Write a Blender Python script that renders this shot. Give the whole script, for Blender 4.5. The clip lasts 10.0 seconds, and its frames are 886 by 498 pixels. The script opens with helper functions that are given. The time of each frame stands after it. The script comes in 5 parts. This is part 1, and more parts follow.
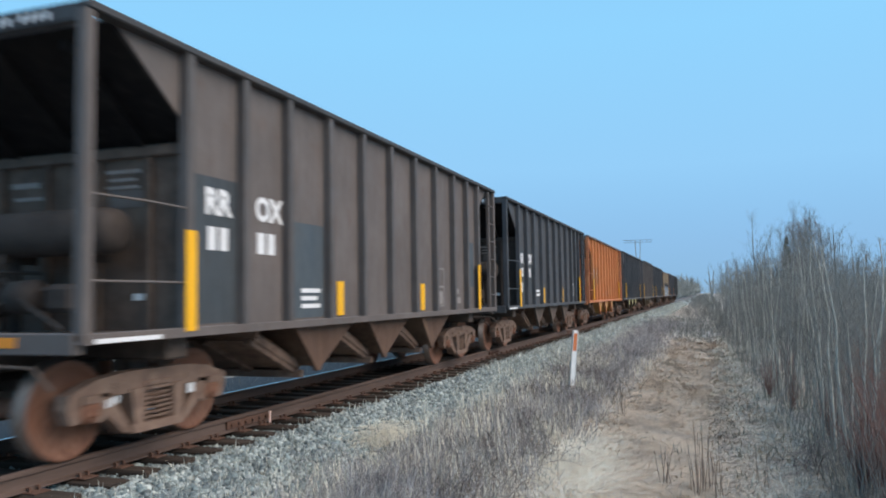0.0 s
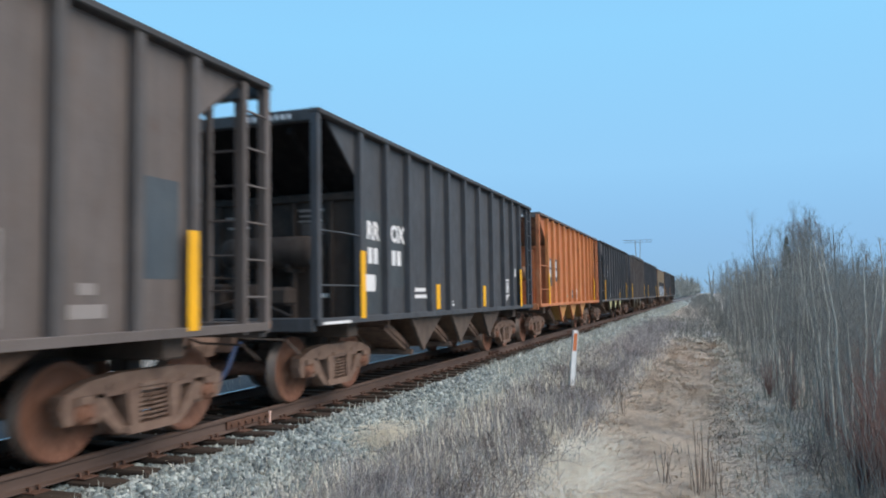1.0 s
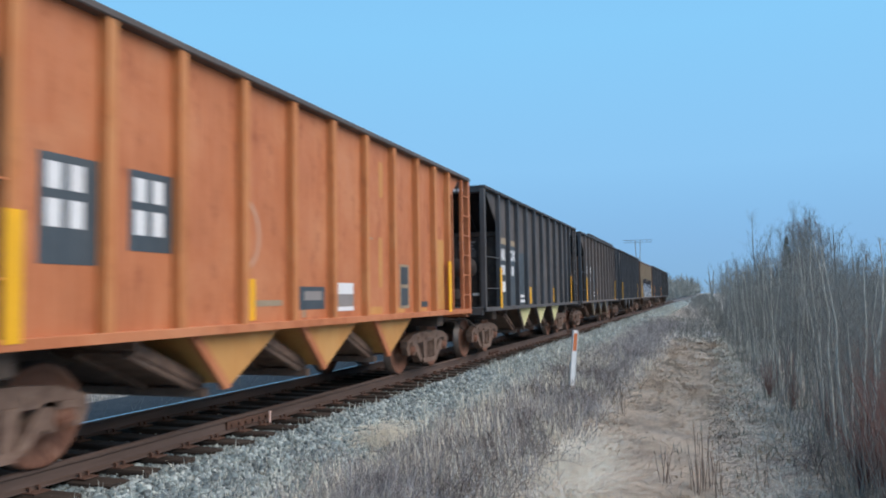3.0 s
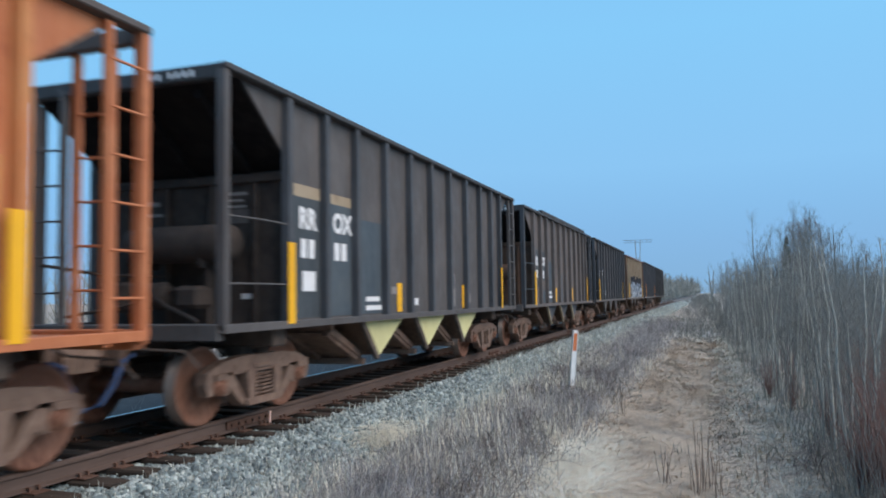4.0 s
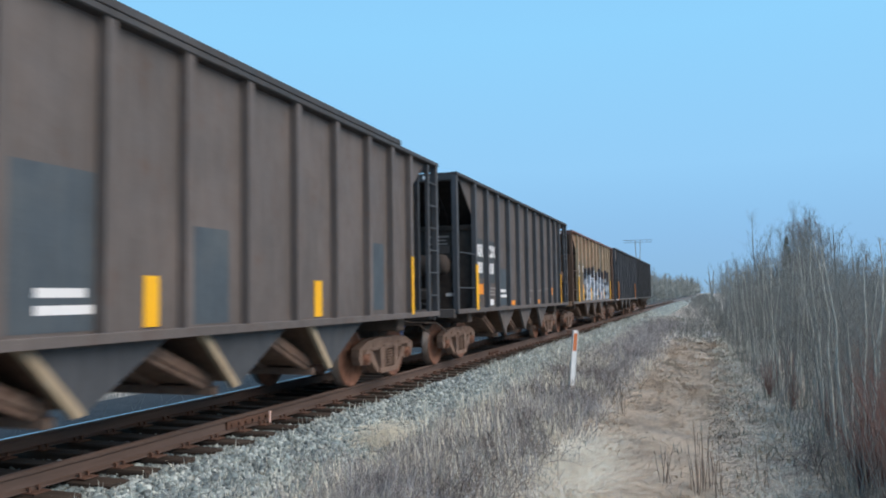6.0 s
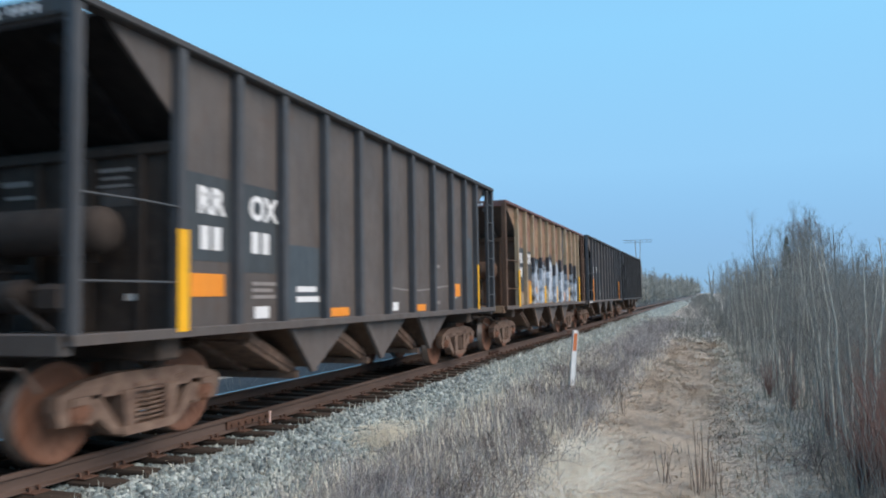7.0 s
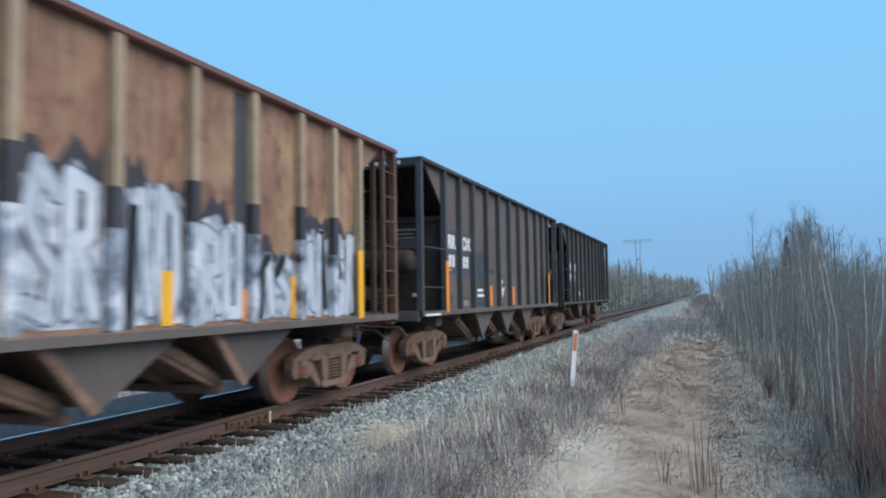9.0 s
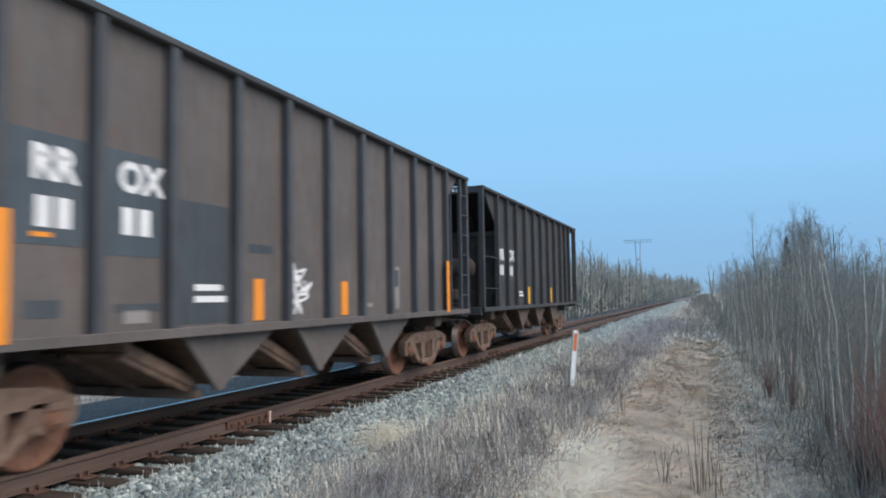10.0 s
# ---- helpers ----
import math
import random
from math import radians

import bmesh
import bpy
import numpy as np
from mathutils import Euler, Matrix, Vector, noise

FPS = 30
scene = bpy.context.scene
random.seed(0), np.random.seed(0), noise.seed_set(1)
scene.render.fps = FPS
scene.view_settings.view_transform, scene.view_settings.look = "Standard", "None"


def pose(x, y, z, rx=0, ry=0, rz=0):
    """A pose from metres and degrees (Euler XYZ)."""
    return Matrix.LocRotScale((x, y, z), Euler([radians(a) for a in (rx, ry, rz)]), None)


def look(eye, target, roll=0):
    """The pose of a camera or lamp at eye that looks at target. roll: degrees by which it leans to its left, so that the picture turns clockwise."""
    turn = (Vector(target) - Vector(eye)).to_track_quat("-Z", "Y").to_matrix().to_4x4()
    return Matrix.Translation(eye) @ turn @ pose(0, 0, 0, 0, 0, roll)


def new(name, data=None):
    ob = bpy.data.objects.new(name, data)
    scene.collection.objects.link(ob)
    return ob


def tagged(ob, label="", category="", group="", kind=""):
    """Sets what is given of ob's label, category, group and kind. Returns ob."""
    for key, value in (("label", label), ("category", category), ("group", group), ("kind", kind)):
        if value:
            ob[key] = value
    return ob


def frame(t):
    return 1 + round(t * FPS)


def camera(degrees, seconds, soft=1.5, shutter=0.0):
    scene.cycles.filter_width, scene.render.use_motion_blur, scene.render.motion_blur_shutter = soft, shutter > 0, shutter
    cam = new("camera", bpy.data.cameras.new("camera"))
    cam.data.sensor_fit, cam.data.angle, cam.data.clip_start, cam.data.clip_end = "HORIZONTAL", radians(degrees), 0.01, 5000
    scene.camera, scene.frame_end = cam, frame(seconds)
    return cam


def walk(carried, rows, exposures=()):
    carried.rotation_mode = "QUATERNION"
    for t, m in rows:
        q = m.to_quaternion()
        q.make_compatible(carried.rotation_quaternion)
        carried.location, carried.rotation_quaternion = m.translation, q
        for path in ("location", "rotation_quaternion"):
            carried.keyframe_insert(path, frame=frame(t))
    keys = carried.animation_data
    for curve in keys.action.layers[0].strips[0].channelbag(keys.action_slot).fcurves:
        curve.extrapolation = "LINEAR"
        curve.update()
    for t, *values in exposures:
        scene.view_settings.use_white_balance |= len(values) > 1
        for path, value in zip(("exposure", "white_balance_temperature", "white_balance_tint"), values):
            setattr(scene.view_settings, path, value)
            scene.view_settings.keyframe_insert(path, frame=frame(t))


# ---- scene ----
# The track runs along +y, its centre line at x = TRACK; z = 0 is the top of the rails.
TRACK = -6.40
SPEED = 10.105          # metres a second, towards -y
PITCH = 14.123          # car to car
FIRST = 5.011           # leading end of the first car at the start
CAR = 12.96             # length over the corner posts
HALF = 1.544             # half width over the ribs

# ---- camera ----
cam = camera(59.93, 10.0, soft=1.9, shutter=0.35)
EYE = Vector((0.0, 0.0, 1.438))
YAW, TILT, ROLL = radians(19.035), radians(3.559), -0.916
AIM = EYE + Vector((-math.sin(YAW) * math.cos(TILT), math.cos(YAW) * math.cos(TILT), math.sin(TILT)))
STAND = look(EYE, AIM, ROLL)
walk(cam, [(0.0, STAND), (10.0, STAND)],
     [(0.0, 0.07, 6500, 10), (2.2, 0.05, 6500, 10), (3.3, -0.08, 6180, 10), (4.2, -0.06, 6200, 10), (4.45, 0.03, 6450, 10), (5.2, 0.05, 6500, 10), (7.8, 0.07, 6500, 10),
      (8.2, 0.04, 6420, 10), (8.5, 0.0, 6250, 10), (9.2, -0.05, 6150, 10), (9.7, -0.03, 6200, 10), (9.88, 0.06, 6450, 10), (10.0, 0.06, 6450, 10)])

# ---- world and light ----
SUN_EL, SUN_AZ = radians(46.0), radians(94.0)
world = bpy.data.worlds.new("world")
scene.world = world
world.use_nodes = True
wn = world.node_tree
sky = wn.nodes.new("ShaderNodeTexSky")
sky.sky_type = "NISHITA"
sky.sun_disc = False
sky.sun_elevation, sky.sun_rotation = SUN_EL, SUN_AZ
sky.altitude, sky.air_density, sky.dust_density, sky.ozone_density = 2500, 1.0, 0.0, 4.0
# clear dusk: the physical sky, toned by an even gradient from the dull blue horizon to the bright upper sky
wco, wsep, wramp = wn.nodes.new("ShaderNodeTexCoord"), wn.nodes.new("ShaderNodeSeparateXYZ"), wn.nodes.new("ShaderNodeValToRGB")
wmix, wgain = wn.nodes.new("ShaderNodeMix"), wn.nodes.new("ShaderNodeMix")
wn.links.new(wco.outputs["Generated"], wsep.inputs[0])
wn.links.new(wsep.outputs["Z"], wramp.inputs["Fac"])
stops = wramp.color_ramp.elements
while len(stops) < 5:
    stops.new(0.5)
for k, (p, c) in enumerate([(0.0, (0.20, 0.41, 0.67)), (0.06, (0.245, 0.48, 0.765)), (0.16, (0.295, 0.61, 0.92)), (0.32, (0.285, 0.665, 1.0)), (1.0, (0.20, 0.50, 0.92))]):
    stops[k].position, stops[k].color = p, (*c, 1)
wgain.data_type, wgain.blend_type = "RGBA", "MULTIPLY"
wgain.inputs[0].default_value = 1.0
wgain.inputs[7].default_value = (0.13, 0.13, 0.13, 1)
wn.links.new(sky.outputs["Color"], wgain.inputs[6])
wmix.data_type = "RGBA"
wmix.inputs[0].default_value = 0.9
wn.links.new(wgain.outputs[2], wmix.inputs[6])
wn.links.new(wramp.outputs["Color"], wmix.inputs[7])
wn.nodes["Background"].inputs["Strength"].default_value = 1.0
wn.links.new(wmix.outputs[2], wn.nodes["Background"].inputs["Color"])
lamp = bpy.data.lights.new("sun", "SUN")
lamp.energy, lamp.angle, lamp.color = 3.7, radians(65), (1.0, 0.82, 0.66)
sun = new("sun", lamp)
sun_way = Vector((math.sin(SUN_AZ) * math.cos(SUN_EL), math.cos(SUN_AZ) * math.cos(SUN_EL), math.sin(SUN_EL)))
sun.matrix_world = look(sun_way * 50, (0, 0, 0))


# ---- materials ----
def material(name, rough=0.8, metal=0.0):
    m = bpy.data.materials.new(name)
    m.use_nodes = True
    b = m.node_tree.nodes["Principled BSDF"]
    b.inputs["Roughness"].default_value, b.inputs["Metallic"].default_value = rough, metal
    return m, m.node_tree, b


def ramp(nt, fac, stops):
    r = nt.nodes.new("ShaderNodeValToRGB")
    e = r.color_ramp.elements
    while len(e) < len(stops):
        e.new(0.5)
    for k, (p, c) in enumerate(stops):
        e[k].position, e[k].color = p, (*c, 1)
    nt.links.new(fac, r.inputs["Fac"])
    return r.outputs["Color"]


def blend(nt, fac, a, b, mode="MIX"):
    n = nt.nodes.new("ShaderNodeMix")
    n.data_type, n.blend_type = "RGBA", mode
    for sock, v in ((n.inputs[0], fac), (n.inputs[6], a), (n.inputs[7], b)):
        if isinstance(v, (int, float)):
            sock.default_value = v
        elif isinstance(v, tuple):
            sock.default_value = (*v, 1)
        else:
            nt.links.new(v, sock)
    return n.outputs[2]


def coords(nt, scale=(1, 1, 1), shift=True, kind="Object"):
    """Object coordinates, stretched, and moved by each object's own random number."""
    t, mp = nt.nodes.new("ShaderNodeTexCoord"), nt.nodes.new("ShaderNodeMapping")
    mp.inputs["Scale"].default_value = scale
    nt.links.new(t.outputs[kind], mp.inputs["Vector"])
    if shift:
        o, mu = nt.nodes.new("ShaderNodeObjectInfo"), nt.nodes.new("ShaderNodeMath")
        mu.operation = "MULTIPLY"
        mu.inputs[1].default_value = 37.0
        nt.links.new(o.outputs["Random"], mu.inputs[0])
        nt.links.new(mu.outputs[0], mp.inputs["Location"])
    return mp.outputs["Vector"]


def noise_tex(nt, vec, scale, detail=5, rough=0.6):
    n = nt.nodes.new("ShaderNodeTexNoise")
    n.inputs["Scale"].default_value, n.inputs["Detail"].default_value, n.inputs["Roughness"].default_value = scale, detail, rough
    nt.links.new(vec, n.inputs["Vector"])
    return n.outputs["Fac"]


def bump(nt, b, height, strength, dist=0.01):
    n = nt.nodes.new("ShaderNodeBump")
    n.inputs["Strength"].default_value, n.inputs["Distance"].default_value = strength, dist
    nt.links.new(height, n.inputs["Height"])
    nt.links.new(n.outputs["Normal"], b.inputs["Normal"])


def mul(c, k):
    return tuple(min(1.0, v * k) for v in c)


def paint(name, col, worn, rust=(0.11, 0.05, 0.028), amount=0.5, rough=0.62):
    """Old car paint: faded patches, streaks that run down, rust blooms, fine dents."""
    m, nt, b = material(name, rough)
    big = noise_tex(nt, coords(nt, (1, 1, 1)), 0.9, 4)
    c = ramp(nt, big, [(0.3, mul(col, 0.85)), (0.5, col), (0.72, worn)])
    streak = noise_tex(nt, coords(nt, (5, 5, 0.35)), 3.0, 5, 0.65)
    c = blend(nt, ramp(nt, streak, [(0.42, (0, 0, 0)), (0.75, (0.6, 0.6, 0.6))]), c, mul(worn, 1.15))
    spots = noise_tex(nt, coords(nt, (1, 1, 0.6)), 4.2, 8, 0.7)
    c = blend(nt, ramp(nt, spots, [(0.62 - 0.12 * amount, (0, 0, 0)), (0.80 - 0.12 * amount, (amount,) * 3)]), c, rust)
    nt.links.new(c, b.inputs["Base Color"])
    nt.links.new(ramp(nt, spots, [(0.3, (rough - 0.1,) * 3), (0.8, (0.9, 0.9, 0.9))]), b.inputs["Roughness"])
    bump(nt, b, noise_tex(nt, coords(nt), 1.7, 5), 0.4, 0.05)
    return m


def grainy(name, a, b_, c_, scale, rough=0.9, relief=0.5, dist=0.01, stretch=(1, 1, 1), metal=0.0):
    """Three tones over two scales with a matching relief."""
    m, nt, b = material(name, rough, metal)
    v = coords(nt, stretch)
    n1, n2 = noise_tex(nt, v, scale, 6), noise_tex(nt, v, scale * 0.17, 3)
    c = ramp(nt, n1, [(0.3, a), (0.5, b_), (0.72, c_)])
    c = blend(nt, ramp(nt, n2, [(0.35, (0, 0, 0)), (0.7, (0.7, 0.7, 0.7))]), c, mul(c_, 0.8))
    nt.links.new(c, b.inputs["Base Color"])
    bump(nt, b, n1, relief, dist)
    return m


def varied(name, tones, rough=0.9, island=True, patch=0.0, deep=0.62):
    """Each loose piece of a joined mesh, or each object, takes a tone of its own."""
    m, nt, b = material(name, rough)
    if island:
        r = nt.nodes.new("ShaderNodeNewGeometry").outputs["Random Per Island"]
    else:
        r = nt.nodes.new("ShaderNodeObjectInfo").outputs["Random"]
    c = ramp(nt, r, [(k / (len(tones) - 1), t) for k, t in enumerate(tones)])
    n = noise_tex(nt, coords(nt, shift=False), 9, 3)
    c = blend(nt, ramp(nt, n, [(0.35, (0, 0, 0)), (0.75, (0.5, 0.5, 0.5))]), c, mul(tones[0], 0.7))
    if patch:
        w = noise_tex(nt, coords(nt, shift=False), patch, 4, 0.6)
        c = blend(nt, 0.75, c, ramp(nt, w, [(0.36, (deep, deep, deep * 1.03)), (0.5, (0.90, 0.90, 0.90)), (0.62, (1.0, 1.0, 1.0))]), "MULTIPLY")
    nt.links.new(c, b.inputs["Base Color"])
    return m


M_GREYBROWN = paint("weathered grey brown paint", (0.106, 0.089, 0.082), (0.134, 0.114, 0.106), amount=0.35)
M_DUSK = paint("weathered dark grey paint", (0.072, 0.066, 0.065), (0.104, 0.094, 0.091), amount=0.3)
M_UMBER = paint("weathered umber paint", (0.094, 0.081, 0.076), (0.130, 0.110, 0.102), amount=0.45)
M_SLATE = paint("weathered slate paint", (0.046, 0.050, 0.057), (0.068, 0.072, 0.080), amount=0.18)
M_BLACK = paint("weathered black paint", (0.034, 0.034, 0.036), (0.056, 0.054, 0.055), amount=0.25)
M_CHOCOLATE = paint("weathered dark brown paint", (0.082, 0.070, 0.065), (0.112, 0.096, 0.089), amount=0.4)
M_ORANGE = paint("faded orange paint", (0.45, 0.148, 0.056), (0.52, 0.215, 0.098), rust=(0.24, 0.068, 0.034), amount=0.7)
M_ORANGERIB = paint("faded light orange paint", (0.50, 0.185, 0.06), (0.52, 0.24, 0.09), rust=(0.28, 0.09, 0.035), amount=0.5)
M_OCHRE = paint("ochre primer patches", (0.52, 0.25, 0.07), (0.55, 0.30, 0.10), rust=(0.30, 0.11, 0.04), amount=0.4)
M_RUSTTAN = paint("rust and tan paint", (0.205, 0.108, 0.073), (0.37, 0.26, 0.15), rust=(0.115, 0.050, 0.038), amount=0.95)
M_TANRIB = paint("pale tan paint", (0.30, 0.235, 0.155), (0.37, 0.30, 0.21), amount=0.6)
M_REDCHORD = paint("rusted red brown paint", (0.13, 0.062, 0.055), (0.17, 0.095, 0.085), amount=0.6)
M_PATCH = paint("dark touch-up paint", (0.040, 0.050, 0.058), (0.062, 0.072, 0.08), amount=0.15)
M_BLUEPATCH = paint("blue grey touch-up paint", (0.050, 0.068, 0.085), (0.075, 0.09, 0.10), amount=0.15)
M_CREAM = paint("pale yellow paint", (0.66, 0.62, 0.30), (0.62, 0.58, 0.32), rust=(0.3, 0.2, 0.09), amount=0.25)
M_WHITE = paint("chalky white paint", (0.74, 0.75, 0.76), (0.64, 0.64, 0.64), rust=(0.35, 0.3, 0.27), amount=0.25)
M_GHOST = paint("faded white paint", (0.26, 0.24, 0.23), (0.2, 0.18, 0.17), amount=0.3)
M_CHALK = paint("faint chalk on orange paint", (0.50, 0.28, 0.18), (0.48, 0.24, 0.14), amount=0.5)
M_YELLOW = paint("yellow reflective sheeting", (0.86, 0.44, 0.004), (0.80, 0.42, 0.01), rust=(0.5, 0.24, 0.03), amount=0.12, rough=0.42)
M_AMBER = paint("orange reflective sheeting", (0.80, 0.27, 0.02), (0.74, 0.27, 0.03), rust=(0.4, 0.15, 0.03), amount=0.2, rough=0.45)
M_SPRAYWHITE = paint("white spray paint", (0.44, 0.51, 0.59), (0.60, 0.66, 0.73), rust=(0.20, 0.24, 0.30), amount=0.9)
M_SPRAYBLUE = paint("pale blue spray paint", (0.24, 0.32, 0.42), (0.34, 0.42, 0.52), rust=(0.12, 0.14, 0.17), amount=0.6)
M_SPRAYDARK = paint("black spray paint", (0.035, 0.036, 0.045), (0.05, 0.05, 0.06), amount=0.1)


def spray_coat():
    """Cloudy overlapping spray paint: white, pale blue and sooty patches."""
    m, nt, b = material("mottled spray paint", 0.6)
    n1, n2 = noise_tex(nt, coords(nt, shift=False), 3.4, 3, 0.5), noise_tex(nt, coords(nt, (1, 1, 0.6), False), 9.0, 4, 0.6)
    c = ramp(nt, n1, [(0.36, (0.05, 0.055, 0.065)), (0.42, (0.22, 0.27, 0.33)), (0.52, (0.38, 0.45, 0.54)), (0.60, (0.60, 0.66, 0.73))])
    c = blend(nt, ramp(nt, n2, [(0.50, (0, 0, 0)), (0.64, (0.75, 0.75, 0.75))]), c, (0.16, 0.18, 0.21))
    nt.links.new(c, b.inputs["Base Color"])
    return m


M_SPRAYMIX = spray_coat()
M_RUNNING = grainy("rusty running gear", (0.095, 0.056, 0.042), (0.180, 0.112, 0.082), (0.27, 0.185, 0.140), 7, 0.85, 0.5)
M_FRAME = grainy("dusty brown underframe", (0.046, 0.033, 0.027), (0.085, 0.062, 0.050), (0.14, 0.105, 0.083), 5, 0.85, 0.4)
M_WHEEL = grainy("rusty wheel steel", (0.13, 0.050, 0.028), (0.20, 0.085, 0.050), (0.26, 0.13, 0.082), 9, 0.75, 0.4)
M_TREAD = grainy("worn wheel tread", (0.11, 0.08, 0.065), (0.18, 0.145, 0.125), (0.26, 0.23, 0.21), 14, 0.5, 0.1, metal=0.7)
# Near-black albedo holds the shade under the slope sheets, on top of soot.
M_DARK = grainy("sooty steel darkened for shade", (0.007, 0.007, 0.008), (0.012, 0.011, 0.012), (0.022, 0.020, 0.019), 6, 0.85, 0.4)
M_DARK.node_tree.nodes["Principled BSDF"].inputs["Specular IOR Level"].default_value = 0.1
# Darker brown than M_FRAME, for end bulkheads, reservoirs and brake valves.
M_ENDWALL = grainy("dark brown steel", (0.018, 0.014, 0.013), (0.036, 0.028, 0.024), (0.062, 0.048, 0.041), 5, 0.9, 0.4)
M_HOSE = grainy("dusty blue rubber hose", (0.015, 0.034, 0.09), (0.025, 0.055, 0.15), (0.05, 0.085, 0.17), 12, 0.7, 0.2)
M_RAIL = grainy("rusty rail steel", (0.060, 0.036, 0.027), (0.102, 0.065, 0.050), (0.15, 0.102, 0.083), 8, 0.75, 0.3, 0.005, (1, 0.1, 1))
M_RAILTOP = grainy("bright rail head", (0.42, 0.43, 0.45), (0.55, 0.56, 0.58), (0.66, 0.67, 0.7), 6, 0.22, 0.05, 0.002, (8, 0.1, 8), metal=1.0)
M_TIE = grainy("creosoted timber", (0.018, 0.014, 0.012), (0.040, 0.031, 0.026), (0.085, 0.066, 0.054), 6, 0.9, 0.9, 0.02, (0.15, 2.5, 2.5))
M_PLATE = grainy("rusted tie plate", (0.06, 0.028, 0.018), (0.105, 0.050, 0.032), (0.15, 0.082, 0.055), 12, 0.8, 0.4)
M_STONE = varied("grey green ballast stone", [(0.08, 0.10, 0.105), (0.31, 0.38, 0.375), (0.14, 0.18, 0.185), (0.60, 0.66, 0.63), (0.20, 0.25, 0.26), (0.09, 0.11, 0.115), (0.40, 0.46, 0.43)], 0.85, patch=2.0)
M_BED = grainy("ballast fines", (0.12, 0.135, 0.135), (0.23, 0.255, 0.255), (0.38, 0.41, 0.40), 22, 0.95, 1.0, 0.04)
M_CINDER = grainy("dark cinders", (0.025, 0.029, 0.033), (0.045, 0.053, 0.060), (0.08, 0.092, 0.10), 14, 0.95, 1.0, 0.04)
for matt in (M_CINDER, M_TIE, M_BED):
    matt.node_tree.nodes["Principled BSDF"].inputs["Specular IOR Level"].default_value = 0.12
M_PEG = paint("pale pink plastic", (0.75, 0.50, 0.42), (0.78, 0.60, 0.52), amount=0.1, rough=0.5)
M_POST = paint("white post plastic", (0.78, 0.80, 0.80), (0.70, 0.72, 0.72), rust=(0.4, 0.36, 0.3), amount=0.15, rough=0.5)
M_POSTTOP = paint("orange reflector", (0.62, 0.17, 0.05), (0.55, 0.18, 0.07), amount=0.2, rough=0.4)
M_GRASS = varied("dead grass", [(0.50, 0.48, 0.42), (0.73, 0.69, 0.59), (0.55, 0.54, 0.51), (0.84, 0.81, 0.71), (0.46, 0.46, 0.47), (0.64, 0.60, 0.50)], 0.9, patch=2.2, deep=0.42)
M_PALEGRASS = varied("pale straw", [(0.72, 0.68, 0.56), (0.86, 0.82, 0.70), (0.78, 0.74, 0.61), (0.90, 0.87, 0.76)], 0.9)
M_TANGRASS = varied("flattened tan grass", [(0.68, 0.565, 0.435), (0.83, 0.695, 0.545), (0.75, 0.625, 0.485), (0.90, 0.775, 0.62), (0.60, 0.50, 0.395)], 0.9, patch=1.2, deep=0.6)
M_WEED = varied("grey brown weeds", [(0.24, 0.235, 0.25), (0.50, 0.495, 0.51), (0.34, 0.335, 0.35), (0.86, 0.85, 0.82), (0.22, 0.205, 0.21), (0.44, 0.43, 0.44)], 0.95, patch=2.6, deep=0.28)
M_BRAMBLE = varied("dark bramble canes", [(0.13, 0.115, 0.11), (0.22, 0.20, 0.185), (0.17, 0.15, 0.14), (0.38, 0.36, 0.33)], 0.95)
M_BARK = varied("grey green bark", [(0.135, 0.152, 0.150), (0.255, 0.276, 0.268), (0.175, 0.192, 0.188), (0.33, 0.348, 0.332), (0.125, 0.134, 0.132)], 0.95)
M_PALEBARK = grainy("pale aspen bark", (0.26, 0.26, 0.235), (0.44, 0.44, 0.39), (0.56, 0.55, 0.49), 9, 0.9, 0.4, 0.01, (1, 1, 0.4))
M_TWIG = varied("grey green twigs", [(0.135, 0.142, 0.135), (0.222, 0.230, 0.216), (0.17, 0.178, 0.168), (0.27, 0.276, 0.256)], 0.95)
M_REDTWIG = varied("reddish willow twigs", [(0.17, 0.095, 0.085), (0.25, 0.155, 0.135), (0.20, 0.12, 0.105)], 0.95)
M_SHOULDER = varied("pale grey green grass", [(0.46, 0.50, 0.46), (0.66, 0.69, 0.62), (0.54, 0.575, 0.53), (0.78, 0.78, 0.68), (0.40, 0.44, 0.42)], 0.9, patch=1.5)
M_SPRUCE = varied("dark spruce needles", [(0.035, 0.045, 0.032), (0.06, 0.07, 0.05), (0.045, 0.055, 0.04)], 0.9)
M_OLIVEGRASS = varied("olive grey grass", [(0.40, 0.385, 0.32), (0.57, 0.545, 0.455), (0.46, 0.445, 0.38), (0.70, 0.67, 0.57), (0.36, 0.345, 0.30)], 0.9, patch=1.4)
M_STALK = varied("dry brown stalks", [(0.16, 0.12, 0.10), (0.28, 0.22, 0.18), (0.21, 0.165, 0.14)], 0.95)
M_RUST = paint("rusty brown sheet steel", (0.085, 0.045, 0.028), (0.16, 0.095, 0.06), rust=(0.05, 0.026, 0.018), amount=0.6, rough=0.8)
# Woods along the line: twig colour lightened to carry distance haze.
M_HAZETWIG = varied("olive twigs paled for haze", [(0.26, 0.265, 0.235), (0.36, 0.36, 0.315), (0.30, 0.30, 0.265), (0.42, 0.415, 0.36)], 0.95)
M_LATTICE = grainy("galvanised lattice steel", (0.16, 0.17, 0.18), (0.22, 0.23, 0.24), (0.28, 0.29, 0.30), 3, 0.6, 0.1, metal=0.5)


